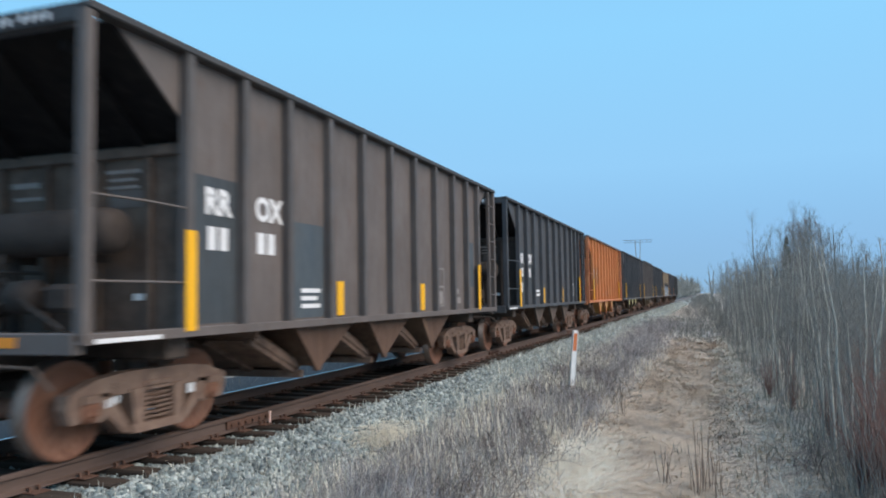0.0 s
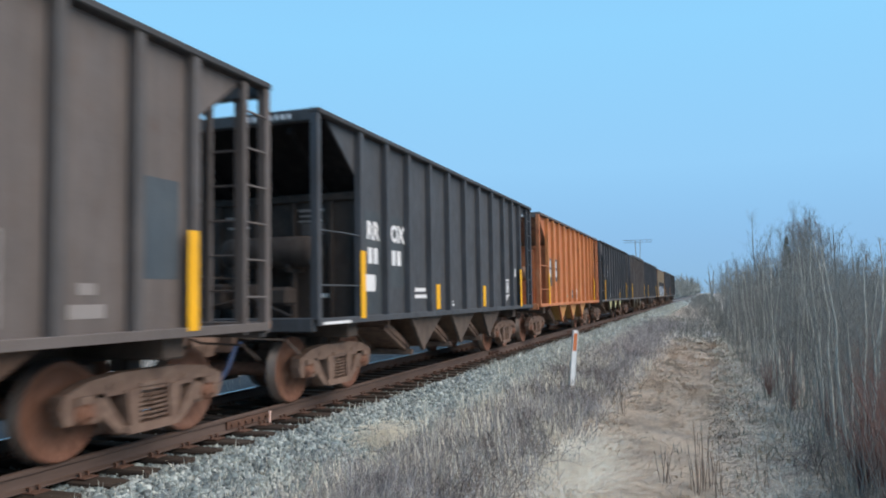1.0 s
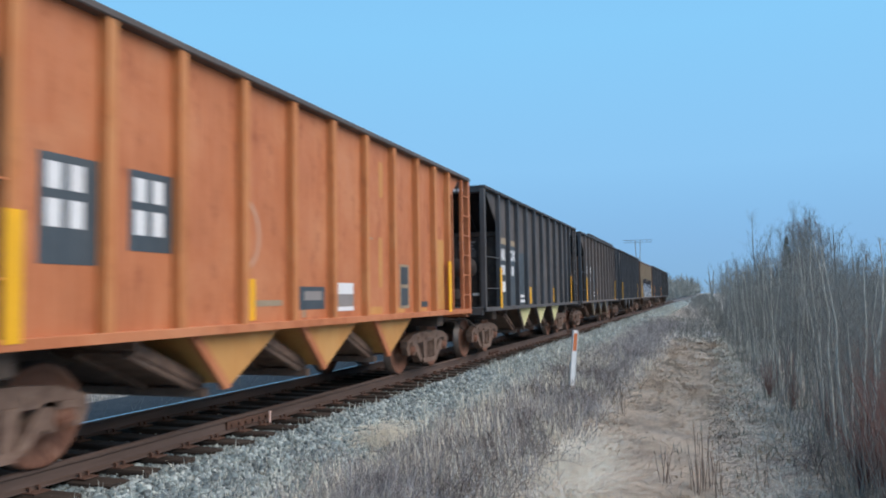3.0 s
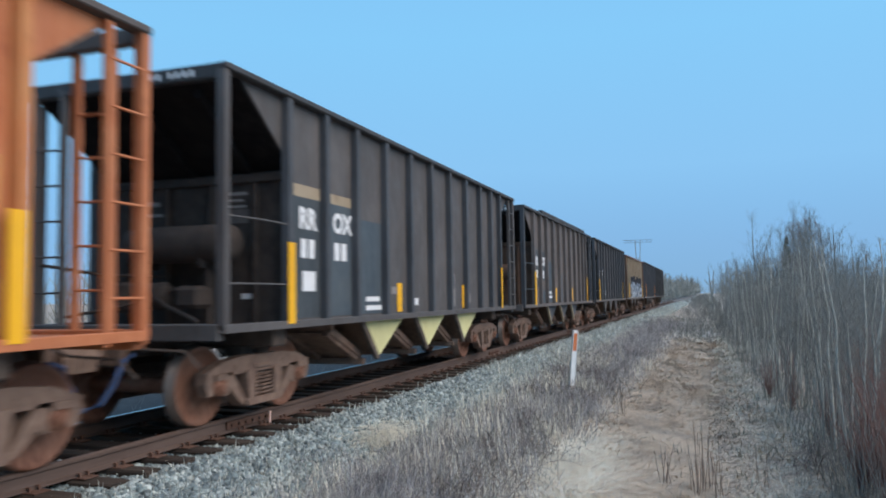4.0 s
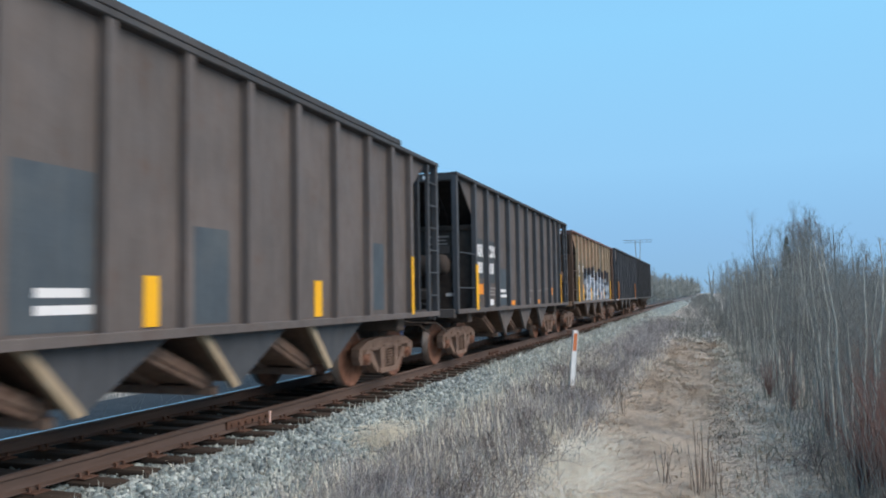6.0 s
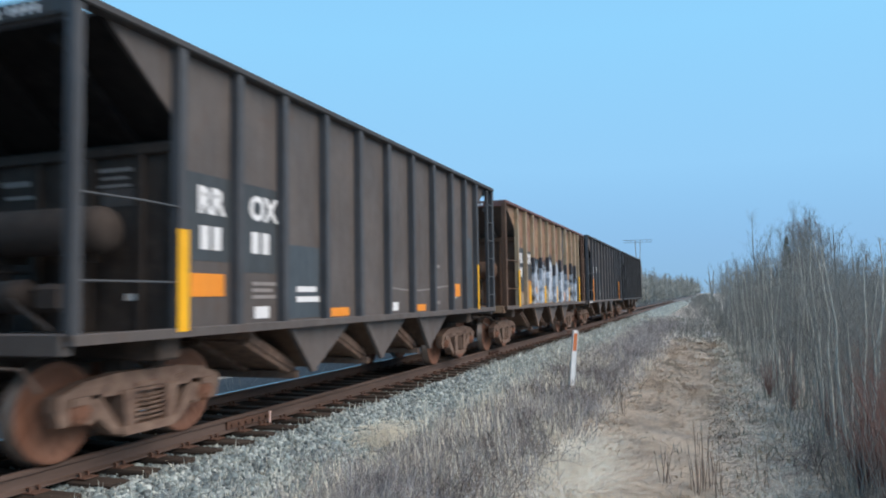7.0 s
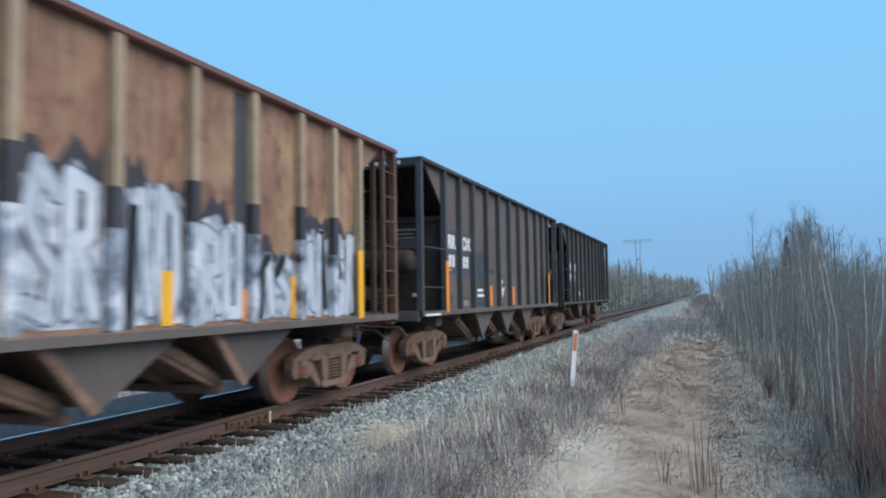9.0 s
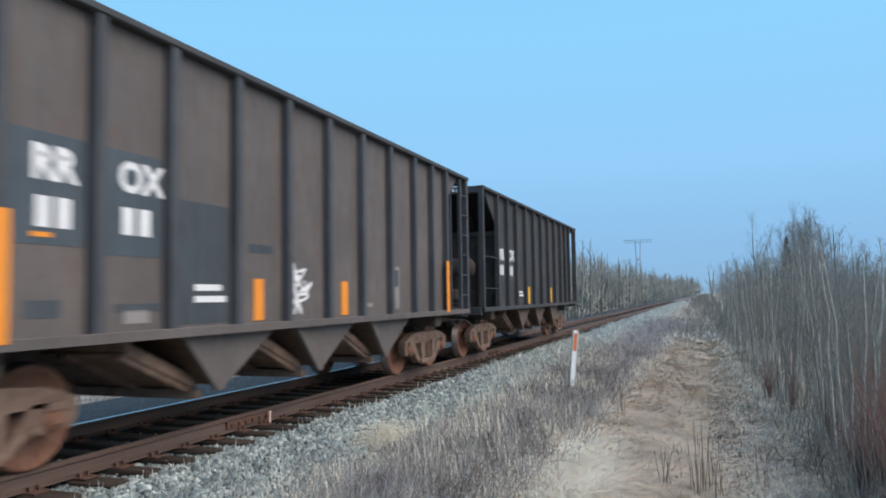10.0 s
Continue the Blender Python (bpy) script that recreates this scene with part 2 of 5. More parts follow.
def ground_material():
    m, nt, b = material("dead grass ground", 0.95)
    v = coords(nt, shift=False)
    big, mid, fine = noise_tex(nt, v, 0.35, 4), noise_tex(nt, v, 2.6, 6), noise_tex(nt, coords(nt, (1, 0.45, 1), False), 30, 5, 0.7)
    c = ramp(nt, mid, [(0.3, (0.13, 0.115, 0.10)), (0.5, (0.30, 0.265, 0.215)), (0.7, (0.52, 0.46, 0.36))])
    c = blend(nt, ramp(nt, big, [(0.42, (0, 0, 0)), (0.62, (0.75, 0.75, 0.75))]), c, (0.30, 0.275, 0.25))
    c = blend(nt, 0.6, c, ramp(nt, fine, [(0.3, (0.28, 0.22, 0.22)), (0.7, (0.85, 0.85, 0.85))]), "OVERLAY")
    nt.links.new(c, b.inputs["Base Color"])
    bump(nt, b, fine, 0.9, 0.06)
    return m


M_GROUND = ground_material()


# ---- mesh helpers ----
def part(name, bm, mat, parent=None, label=""):
    """One mesh object from a bmesh (or from a finished mesh that several objects share)."""
    me = bm
    if isinstance(bm, bmesh.types.BMesh):
        me = bpy.data.meshes.new(name)
        bm.to_mesh(me)
        bm.free()
    for k in (mat if isinstance(mat, (list, tuple)) else [mat]):
        if k and k.name not in me.materials:
            me.materials.append(k)
    ob = new(name, me)
    ob.parent = parent
    return tagged(ob, label=label)


def box(bm, x0, x1, y0, y1, z0, z1, m=None, bevel=0.0):
    g = bmesh.ops.create_cube(bm, size=1.0)
    vs = g["verts"]
    for v in vs:
        v.co = Vector((x0 + (v.co.x + 0.5) * (x1 - x0), y0 + (v.co.y + 0.5) * (y1 - y0), z0 + (v.co.z + 0.5) * (z1 - z0)))
    if bevel:
        es = list({e for v in vs for e in v.link_edges})
        vs = list({v for f in bmesh.ops.bevel(bm, geom=es, offset=bevel, segments=1, affect="EDGES")["faces"] for v in f.verts} | {v for v in vs if v.is_valid})
    if m:
        bmesh.ops.transform(bm, matrix=m, verts=vs)
    return vs


def prism(bm, outline, x0, x1, axis="x"):
    """Pushes an outline of (y, z) along x, or of (x, z) along y, into a solid."""
    def at(p, q):
        return (q, p[0], p[1]) if axis == "x" else (p[0], q, p[1])
    a, b = [bm.verts.new(at(p, x0)) for p in outline], [bm.verts.new(at(p, x1)) for p in outline]
    fs = [bm.faces.new(a), bm.faces.new(b[::-1])]
    for k in range(len(a)):
        j = (k + 1) % len(a)
        fs.append(bm.faces.new((a[j], a[k], b[k], b[j])))
    bmesh.ops.recalc_face_normals(bm, faces=fs)
    return a + b


def tube(bm, pts, r0, r1=None, sides=6, cap=True):
    """A round bar through points, from radius r0 to r1."""
    r1 = r0 if r1 is None else r1
    pts = [Vector(p) for p in pts]
    rings = []
    for k, p in enumerate(pts):
        d = (pts[min(k + 1, len(pts) - 1)] - pts[max(k - 1, 0)]).normalized()
        u = d.orthogonal().normalized() if abs(d.z) < 0.9 else d.cross(Vector((0, 1, 0))).normalized()
        w = d.cross(u)
        r = r0 + (r1 - r0) * k / max(1, len(pts) - 1)
        rings.append([bm.verts.new(p + r * (math.cos(a) * u + math.sin(a) * w)) for a in [2 * math.pi * i / sides for i in range(sides)]])
    for a, b in zip(rings, rings[1:]):
        for i in range(sides):
            bm.faces.new((a[i], a[(i + 1) % sides], b[(i + 1) % sides], b[i]))
    if cap:
        bm.faces.new(rings[0][::-1])
        bm.faces.new(rings[-1])


def lathe(bm, profile, sides, mats=None, centre=(0, 0, 0), close=True):
    """Turns (x, r) round the x axis."""
    c = Vector(centre)
    rings = [[bm.verts.new(c + Vector((x, r * math.cos(2 * math.pi * i / sides), r * math.sin(2 * math.pi * i / sides)))) for i in range(sides)] for x, r in profile]
    for k, (a, b) in enumerate(zip(rings, rings[1:])):
        for i in range(sides):
            f = bm.faces.new((a[i], b[i], b[(i + 1) % sides], a[(i + 1) % sides]))
            f.smooth = True
            if mats:
                f.material_index = mats[k]
    if close:
        bm.faces.new(rings[0])
        bm.faces.new(rings[-1][::-1])


SHARED = {}


def shared(key, build):
    """A mesh that is built once and then used again."""
    if key not in SHARED:
        bm = bmesh.new()
        build(bm)
        me = bpy.data.meshes.new(key[0] if isinstance(key, tuple) else key)
        bm.to_mesh(me)
        bm.free()
        SHARED[key] = me
    return SHARED[key]


def mesh_from(name, verts, faces):
    """A joined mesh from arrays of vertices and of equal-sided faces."""
    me = bpy.data.meshes.new(name)
    n = faces.shape[1]
    me.vertices.add(len(verts))
    me.vertices.foreach_set("co", np.asarray(verts, np.float32).ravel())
    me.loops.add(faces.size)
    me.loops.foreach_set("vertex_index", faces.astype(np.int32).ravel())
    me.polygons.add(len(faces))
    me.polygons.foreach_set("loop_start", np.arange(0, faces.size, n, dtype=np.int32))
    me.update(calc_edges=True)
    me.validate()
    return me


# ---- ground ----
PROFILE = [(-1500, -1.0), (-30, -1.0), (-13, -0.95), (-9.9, -0.80), (-8.6, -0.45), (-4.8, -0.42), (-4.05, -0.66), (-3.0, -0.80), (-1.6, -1.0), (-0.2, -1.12), (1.2, -1.0), (3.0, -0.85), (30, -0.8), (1500, -0.8)]
PX, PZ = np.array([p[0] for p in PROFILE]), np.array([p[1] for p in PROFILE])


def lie(x, y):
    """The height of the ground."""
    x, y = np.asarray(x, float), np.asarray(y, float)
    z = np.interp(x, PX, PZ)
    away = np.clip((np.abs(x - TRACK) - 2.3) / 1.5, 0, 1)
    z = z + away * (0.05 * np.sin(0.9 * x + 1.3 * np.sin(0.31 * y)) * np.cos(0.33 * y + 0.5) + 0.014 * np.sin(1.3 * y + 2.7 * x) + 0.012 * np.sin(4.1 * x - 1.9 * y))
    mound = np.exp(-((x / 2.6) ** 2 + ((y + 1.0) / 2.6) ** 2))
    return z + mound * 1.0


def make_ground():
    xs = np.unique(np.concatenate([-np.geomspace(12, 1500, 26), np.linspace(-12, 12, 121), np.geomspace(12, 1500, 26)]))
    ys = np.unique(np.concatenate([-np.geomspace(5, 400, 14), np.linspace(-5, 40, 181), np.geomspace(40, 3000, 60)]))
    gx, gy = np.meshgrid(xs, ys)
    v = np.stack([gx, gy, lie(gx, gy)], -1).reshape(-1, 3)
    i = np.arange(len(xs) * len(ys)).reshape(len(ys), len(xs))
    f = np.stack([i[:-1, :-1], i[:-1, 1:], i[1:, 1:], i[1:, :-1]], -1).reshape(-1, 4)
    me = mesh_from("ground", v, f)
    me.polygons.foreach_set("use_smooth", np.ones(len(f), bool))
    ob = part("ground", me, M_GROUND)
    tagged(ob, "dead tan grass and grey soil sloping into a ditch", "ground", kind="structure")


make_ground()


# ---- railway track ----
def rail_profile(top=0.017):
    return [(-0.07, -0.172), (0.07, -0.172), (0.07, -0.162), (0.012, -0.142), (0.009, -0.05), (0.036, -0.038), (0.037, -0.010), (top, 0.0), (-top, 0.0), (-0.037, -0.010), (-0.036, -0.038), (-0.009, -0.05), (-0.012, -0.142), (-0.07, -0.162)]


def make_track():
    track = tagged(new("railway_track"), "rusty railway track on dark timber ties and grey ballast", "railway track", kind="structure")
    track.location = (TRACK, 0, 0)
    for side in (-1, 1):
        bm = bmesh.new()
        prism(bm, [(side * 0.754 + p[0], p[1]) for p in rail_profile(0.024 if side < 0 else 0.017)], -60, 1400, "y")
        top = max(bm.faces, key=lambda f: f.calc_center_median().z)
        top.material_index = 1 if side < 0 else 0
        part("rail", bm, [M_RAIL, M_RAILTOP], track, "rusty steel rail with a bright worn head")
    # joint bars and bolts on the near rail
    for y0 in (8.55, 20.4, 32.3):
        bm = bmesh.new()
        box(bm, 0.754 + 0.014, 0.754 + 0.042, y0 - 0.46, y0 + 0.46, -0.145, -0.05, bevel=0.006)
        for k in range(6):
            y = y0 - 0.38 + 0.152 * k
            lathe(bm, [(0.754 + 0.04, 0.019), (0.754 + 0.075, 0.019)], 6, centre=(0, y, -0.095))
        part("joint_bar", bm, M_PLATE, track, "rusty bolted joint bar")
    bm = bmesh.new()
    box(bm, 0.84, 0.87, 8.93, 8.96, -0.18, -0.05, bevel=0.006)
    box(bm, 0.835, 0.875, 8.925, 8.965, -0.055, -0.03, bevel=0.006)
    part("marker_peg", bm, M_PEG, track, "small pale pink marker peg beside the rail")
    bm = bmesh.new()
    prism(bm, [(-2.45, -1.1), (-2.45, -0.62), (-2.05, -0.32), (-1.4, -0.29), (0.95, -0.26), (1.14, -0.245), (1.42, -0.25), (1.95, -0.40), (2.45, -0.68), (2.45, -1.1)], -60, 1400, "y")
    bed = part("ballast_bed", bm, M_BED, track, "grey crushed stone ballast")
    bm = bmesh.new()
    prism(bm, [(-7.6, -1.1), (-7.0, -0.84), (-3.6, -0.72), (-2.46, -0.63), (-2.46, -1.1)], -60, 1400, "y")
    part("cinder_path", bm, M_CINDER, track, "dark blue-grey cinder path beyond the track")
    # ties, with plates and spikes
    rnd = random.Random(4)
    timber = []
    for k in range(4):
        def build(bm, k=k):
            r = random.Random(k)
            vs = box(bm, -1.32, 1.30, -0.115, 0.115, -0.178, 0.0, bevel=0.012)
            for v in vs:
                v.co += Vector((r.uniform(-0.02, 0.02), r.uniform(-0.008, 0.008), r.uniform(-0.008, 0.004)))
        timber.append(shared(("tie", k), build))

    def plate(bm):
        box(bm, -0.19, 0.19, -0.09, 0.09, 0.0, 0.012, bevel=0.003)
        for x, y in ((-0.095, 0.05), (0.095, -0.05), (0.095, 0.05), (-0.095, -0.05)):
            box(bm, x - 0.01, x + 0.01, y - 0.01, y + 0.01, 0.005, 0.045)
            box(bm, x - 0.022 + (0.012 if x < 0 else -0.012), x + 0.022 + (0.012 if x < 0 else -0.012), y - 0.014, y + 0.014, 0.04, 0.052, bevel=0.004)
    plate_mesh = shared("tie_plate", plate)
    far = bmesh.new()
    for k in range(330):
        y = -6 + 0.51 * k
        if k < 120:
            t = part("tie", timber[k % 4], M_TIE, track)
            t.location = (rnd.uniform(-0.05, 0.06), y + rnd.uniform(-0.03, 0.03), -0.184 + rnd.uniform(-0.006, 0.0))
            t.rotation_euler = (0, 0, rnd.uniform(-0.02, 0.02))
            for s in (-0.754, 0.754):
                p = part("tie_plate", plate_mesh, M_PLATE, track)
                p.location = (s, t.location.y, -0.1845)
        else:
            box(far, -1.3, 1.3, y - 0.115, y + 0.115, -0.36, -0.184)
    tagged(part("far_ties", far, M_TIE, track), "distant dark timber ties", kind="stuff")
    # loose stones
    rng = np.random.default_rng(7)
    n = 84000
    y = 3.2 + 38 * rng.random(n) ** 1.7
    x = rng.uniform(-2.5, 2.55, n)
    keep = (x > 0.75) | (rng.random(n) < 0.28)
    x, y = x[keep], y[keep]
    far_n = 7000
    x = np.concatenate([x, rng.uniform(0.9, 2.5, far_n)])
    y = np.concatenate([y, 41 * (140 / 41) ** rng.random(far_n)])
    z = np.interp(x, [-2.45, -2.05, -1.4, 0.95, 1.42, 1.95, 2.45, 2.7], [-0.62, -0.32, -0.285, -0.255, -0.243, -0.395, -0.67, -0.74])
    n = len(x)
    size = rng.uniform(0.012, 0.031, n) * np.where(rng.random(n) < 0.15, 1.4, 1.0) * (1 + y / 60) * np.where(y > 41, 1.4, 1.0)
    cube = np.array([[a, b, c] for a in (-1, 1) for b in (-1, 1) for c in (-1, 1)], float)
    quad = np.array([[0, 1, 3, 2], [4, 6, 7, 5], [0, 4, 5, 1], [2, 3, 7, 6], [1, 5, 7, 3]])
    v = cube[None] * rng.uniform(0.45, 1.0, (n, 8, 3)) * size[:, None, None] * np.array([1.0, 1.0, 0.75])
    a, b = rng.uniform(0, 6.28, n), rng.uniform(-0.7, 0.7, n)
    ca, sa, cb, sb = np.cos(a)[:, None], np.sin(a)[:, None], np.cos(b)[:, None], np.sin(b)[:, None]
    vx, vy, vz = v[..., 0], v[..., 1] * cb - v[..., 2] * sb, v[..., 1] * sb + v[..., 2] * cb
    v = np.stack([vx * ca - vy * sa + x[:, None], vx * sa + vy * ca + y[:, None], vz + (z + size * 0.15)[:, None]], -1)
    f = (quad[None] + 8 * np.arange(n)[:, None, None]).reshape(-1, 4)
    ob = part("ballast_stones", mesh_from("ballast_stones", v.reshape(-1, 3), f), M_STONE, track, "grey green crushed ballast stones")
    tagged(ob, kind="stuff")


make_track()


# ---- hopper cars ----
WHEEL_R = 0.457
SHEET = HALF - 0.10
TO_SIDE = Matrix(((0, 0, 1, 0), (1, 0, 0, 0), (0, 1, 0, 0), (0, 0, 0, 1)))   # text x to y, text y to z, facing +x


def lettering(text, height, fat=0.06):
    """A mesh of flat raised characters in the built-in font, lower left corner at the origin."""
    key = ("lettering", text, height)
    if key not in SHARED:
        cu = bpy.data.curves.new("lettering", "FONT")
        cu.body, cu.size, cu.offset, cu.extrude, cu.resolution_u = text, height / 0.70, fat * height, 0.0015, 3
        ob = new("lettering", cu)
        me = bpy.data.meshes.new_from_object(ob.evaluated_get(bpy.context.evaluated_depsgraph_get()))
        bpy.data.objects.remove(ob)
        me.transform(TO_SIDE)
        SHARED[key] = me
    return SHARED[key]


def decal(bm, y0, y1, z0, z1, depth=0.004, x=SHEET):
    box(bm, x - 0.001, x + depth, y0, y1, z0, z1)


def sideframe(bm):
    """Cast truck side: arched top, two columns round the springs, sloping tension member, journal boxes."""
    x0, x1 = -0.075, 0.075
    prism(bm, [(-1.14, 0.50), (-0.70, 0.565), (0.70, 0.565), (1.14, 0.50), (1.14, 0.62), (0.82, 0.73), (0.42, 0.77), (-0.42, 0.77), (-0.82, 0.73), (-1.14, 0.62)], x0, x1)
    prism(bm, [(-0.42, 0.255), (0.42, 0.255), (0.36, 0.17), (-0.36, 0.17)], x0 - 0.03, x1 + 0.03)
    for s in (-1, 1):
        prism(bm, [(s * 0.40, 0.265), (s * 0.30, 0.17), (s * 0.46, 0.20), (s * 0.80, 0.48), (s * 0.80, 0.60), (s * 0.66, 0.60)][::s], x0, x1)
        prism(bm, [(s * 0.225, 0.25), (s * 0.345, 0.25), (s * 0.40, 0.60), (s * 0.215, 0.60)][::s], x0, x1 + 0.03)
        prism(bm, [(s * 0.66, 0.44), (s * 0.73, 0.34), (s * 0.80, 0.34), (s * 0.80, 0.60), (s * 0.66, 0.60)][::s], x0 + 0.01, x1 - 0.01)
        prism(bm, [(s * 1.00, 0.36), (s * 1.10, 0.36), (s * 1.16, 0.50), (s * 1.14, 0.62), (s * 1.00, 0.62)][::s], x0 + 0.01, x1 - 0.01)
        prism(bm, [(s * 0.80, 0.53), (s * 1.00, 0.53), (s * 1.00, 0.60), (s * 0.80, 0.60)][::s], x0 + 0.02, x1 + 0.035)
    box(bm, x0 - 0.02, x1 + 0.02, -0.19, 0.19, 0.60, 0.655, bevel=0.01)
    box(bm, x1 - 0.01, x1 + 0.012, -0.60, -0.44, 0.62, 0.68)
    box(bm, x1 - 0.01, x1 + 0.012, 0.44, 0.60, 0.62, 0.68)


def spring(bm):
    pts = [(0.062 * math.cos(a), 0.062 * math.sin(a), 0.255 + 0.275 * k / 48) for k, a in enumerate([2 * math.pi * 6 * k / 48 for k in range(49)])]
    tube(bm, pts, 0.014, sides=4)


def bolster(bm):
    prism(bm, [(-1.02, 0.40), (-1.02, 0.585), (-0.3, 0.66), (0.3, 0.66), (1.02, 0.585), (1.02, 0.40), (0.5, 0.33), (-0.5, 0.33)], -0.17, 0.17, "y")
    box(bm, -0.7, 0.7, -0.52, -0.44, 0.42, 0.56, bevel=0.01)
    box(bm, -0.7, 0.7, 0.44, 0.52, 0.42, 0.56, bevel=0.01)
    box(bm, -0.2, 0.2, -0.2, 0.2, 0.66, 0.80, bevel=0.03)


def wheelset(bm):
    lathe(bm, [(-1.10, 0.075), (-0.80, 0.085), (-0.75, 0.10), (0.75, 0.10), (0.80, 0.085), (1.10, 0.075)], 12)
    for s in (-1, 1):
        lathe(bm, [(s * (0.754 + x), r) for x, r in ((0.095, 0.10), (0.095, 0.155), (0.05, 0.19), (0.035, 0.28), (0.055, 0.385), (0.075, 0.40), (0.075, 0.445), (0.07, WHEEL_R), (-0.035, WHEEL_R), (-0.045, WHEEL_R + 0.026), (-0.065, WHEEL_R + 0.024), (-0.065, 0.40), (0.0, 0.36), (0.0, 0.19), (-0.05, 0.155), (-0.05, 0.10))][::s],
              36, ([0] * 6 + [0, 1, 1, 1] + [0] * 5)[::s], close=False)
        lathe(bm, [(s * x, r) for x, r in ((0.93, 0.10), (0.94, 0.115), (1.10, 0.115), (1.115, 0.10), (1.12, 0.05), (1.145, 0.045))][::s], 14)
        for k in range(3):
            a = 2.1 * k + 0.4
            box(bm, s * 1.12 - 0.02, s * 1.12 + 0.02, 0.07 * math.cos(a) - 0.015, 0.07 * math.cos(a) + 0.015, 0.07 * math.sin(a) - 0.015, 0.07 * math.sin(a) + 0.015)


def brake_beam(bm):
    for s in (-1, 1):
        box(bm, -0.72, 0.72, s * 0.33 - 0.03, s * 0.33 + 0.03, 0.32, 0.40, bevel=0.008)
        for x in (-0.75, 0.75):
            box(bm, x - 0.05, x + 0.05, s * 0.36 - 0.02, s * 0.36 + 0.05, 0.30, 0.55, bevel=0.01)


WHEELSETS = []


def make_truck(car, y, chalked=False):
    truck = part("truck", shared("truck_bolster", bolster), M_RUNNING, car, "rusty four-wheel truck")
    truck.location = (0, y, 0)
    for s in (-1, 1):
        f = part("side_frame", shared("side_frame", sideframe), M_RUNNING, truck)
        f.location, f.rotation_euler = (s * 1.02, 0, 0), (0, 0, 0 if s > 0 else math.pi)
        for dy, dx in ((-0.14, 0.03), (0.0, 0.045), (0.14, 0.03)):
            g = part("spring", shared("spring", spring), M_RUNNING, truck, "rusty coil spring")
            g.location = (s * (1.02 + dx), dy, 0)
    part("brake_beam", shared("brake_beam", brake_beam), M_FRAME, truck)
    for y0, y1, z0, z1 in () if not chalked else ((-0.70, -0.66, 0.46, 0.54), (-0.64, -0.60, 0.47, 0.55), (-0.58, -0.54, 0.49, 0.56), (0.47, 0.58, 0.46, 0.56)):
        bm = bmesh.new()
        box(bm, 1.094, 1.099, y0, y1, z0, z1)
        part("marking", bm, M_WHITE, truck, "white chalk marking")
    for s in (-0.89, 0.89):
        w = part("wheelset", shared("wheelset", wheelset), [M_WHEEL, M_TREAD], truck, "rust-brown wheelset with bright treads")
        w.location = (0, s, WHEEL_R)
        WHEELSETS.append((w, s))
    return truck


def side_outline(top):
    e = CAR
    return [(1.36, 1.17), (e - 1.36, 1.17), (e - 1.36, 3.25), (e - 0.46, top - 0.08), (0.46, top - 0.08), (1.36, 3.25)]


RIBS = [1.38, 2.37, 3.34] + [4.43 + 1.083 * k for k in range(6)] + [10.76, CAR - 1.38]
BAYS = [(3.70, 4.26, 5.40), (5.93, 6.50, 7.62), (8.20, 8.72, 9.86)]


def bay(bm, y0, ya, y1):
    """A hopper bay: two sloping sheets across the car."""
    prism(bm, [(y0, 1.10), (y0 + 0.03, 1.10), (ya, 0.54), (ya - 0.03, 0.54)], -1.35, 1.35)
    prism(bm, [(y1, 1.10), (y1 - 0.03, 1.10), (ya + 0.06, 0.56), (ya + 0.09, 0.54)], -1.35, 1.35)


def bay_plate(bm, s, y0, ya, y1):
    """The triangular outer plate of a bay."""
    a, b = s * 1.36, s * 1.395
    prism(bm, [(y0, 1.10), (y1, 1.10), (ya + 0.10, 0.52), (ya - 0.03, 0.52)], min(a, b), max(a, b))


def bay_edge(bm, s, y0, ya, y1):
    a, b = s * 1.385, s * 1.445
    prism(bm, [(y0 - 0.11, 1.085), (y0 + 0.03, 1.085), (ya + 0.03, 0.50), (ya - 0.09, 0.48)], min(a, b), max(a, b))


def make_door(bay_part, y0, ya, y1):
    """The discharge door and its frame, set back ahead of each bay."""
    bm = bmesh.new()
    prism(bm, [(y0 - 0.62, 0.94), (y0 - 0.58, 1.0), (ya - 0.10, 0.56), (ya - 0.12, 0.50)], -1.18, 1.18)
    part("discharge_door", bm, M_RUNNING, bay_part)
    for x in (-1.1, -0.45, 0.45, 1.1):
        bm = bmesh.new()
        prism(bm, [(y0 - 0.66, 0.90), (y0 - 0.58, 1.06), (ya - 0.06, 0.60), (ya - 0.14, 0.44)], x - 0.05, x + 0.05)
        part("door_brace", bm, M_RUNNING, bay_part)
    for q, z in ((ya - 0.20, 0.40), (y0 - 0.70, 0.98)):
        bm = bmesh.new()
        box(bm, -1.25, 1.25, q, q + 0.09, z, z + 0.10, bevel=0.01)
        part("door_bar", bm, M_RUNNING, bay_part)


def ladder(bm, y0, y1, z0, z1, rungs, x):
    for y in (y0, y1):
        box(bm, x - 0.035, x + 0.035, y - 0.035, y + 0.035, z0, z1, bevel=0.006)
    return [z0 + 0.42 + k * (z1 - z0 - 0.75) / (rungs - 1) for k in range(rungs)]


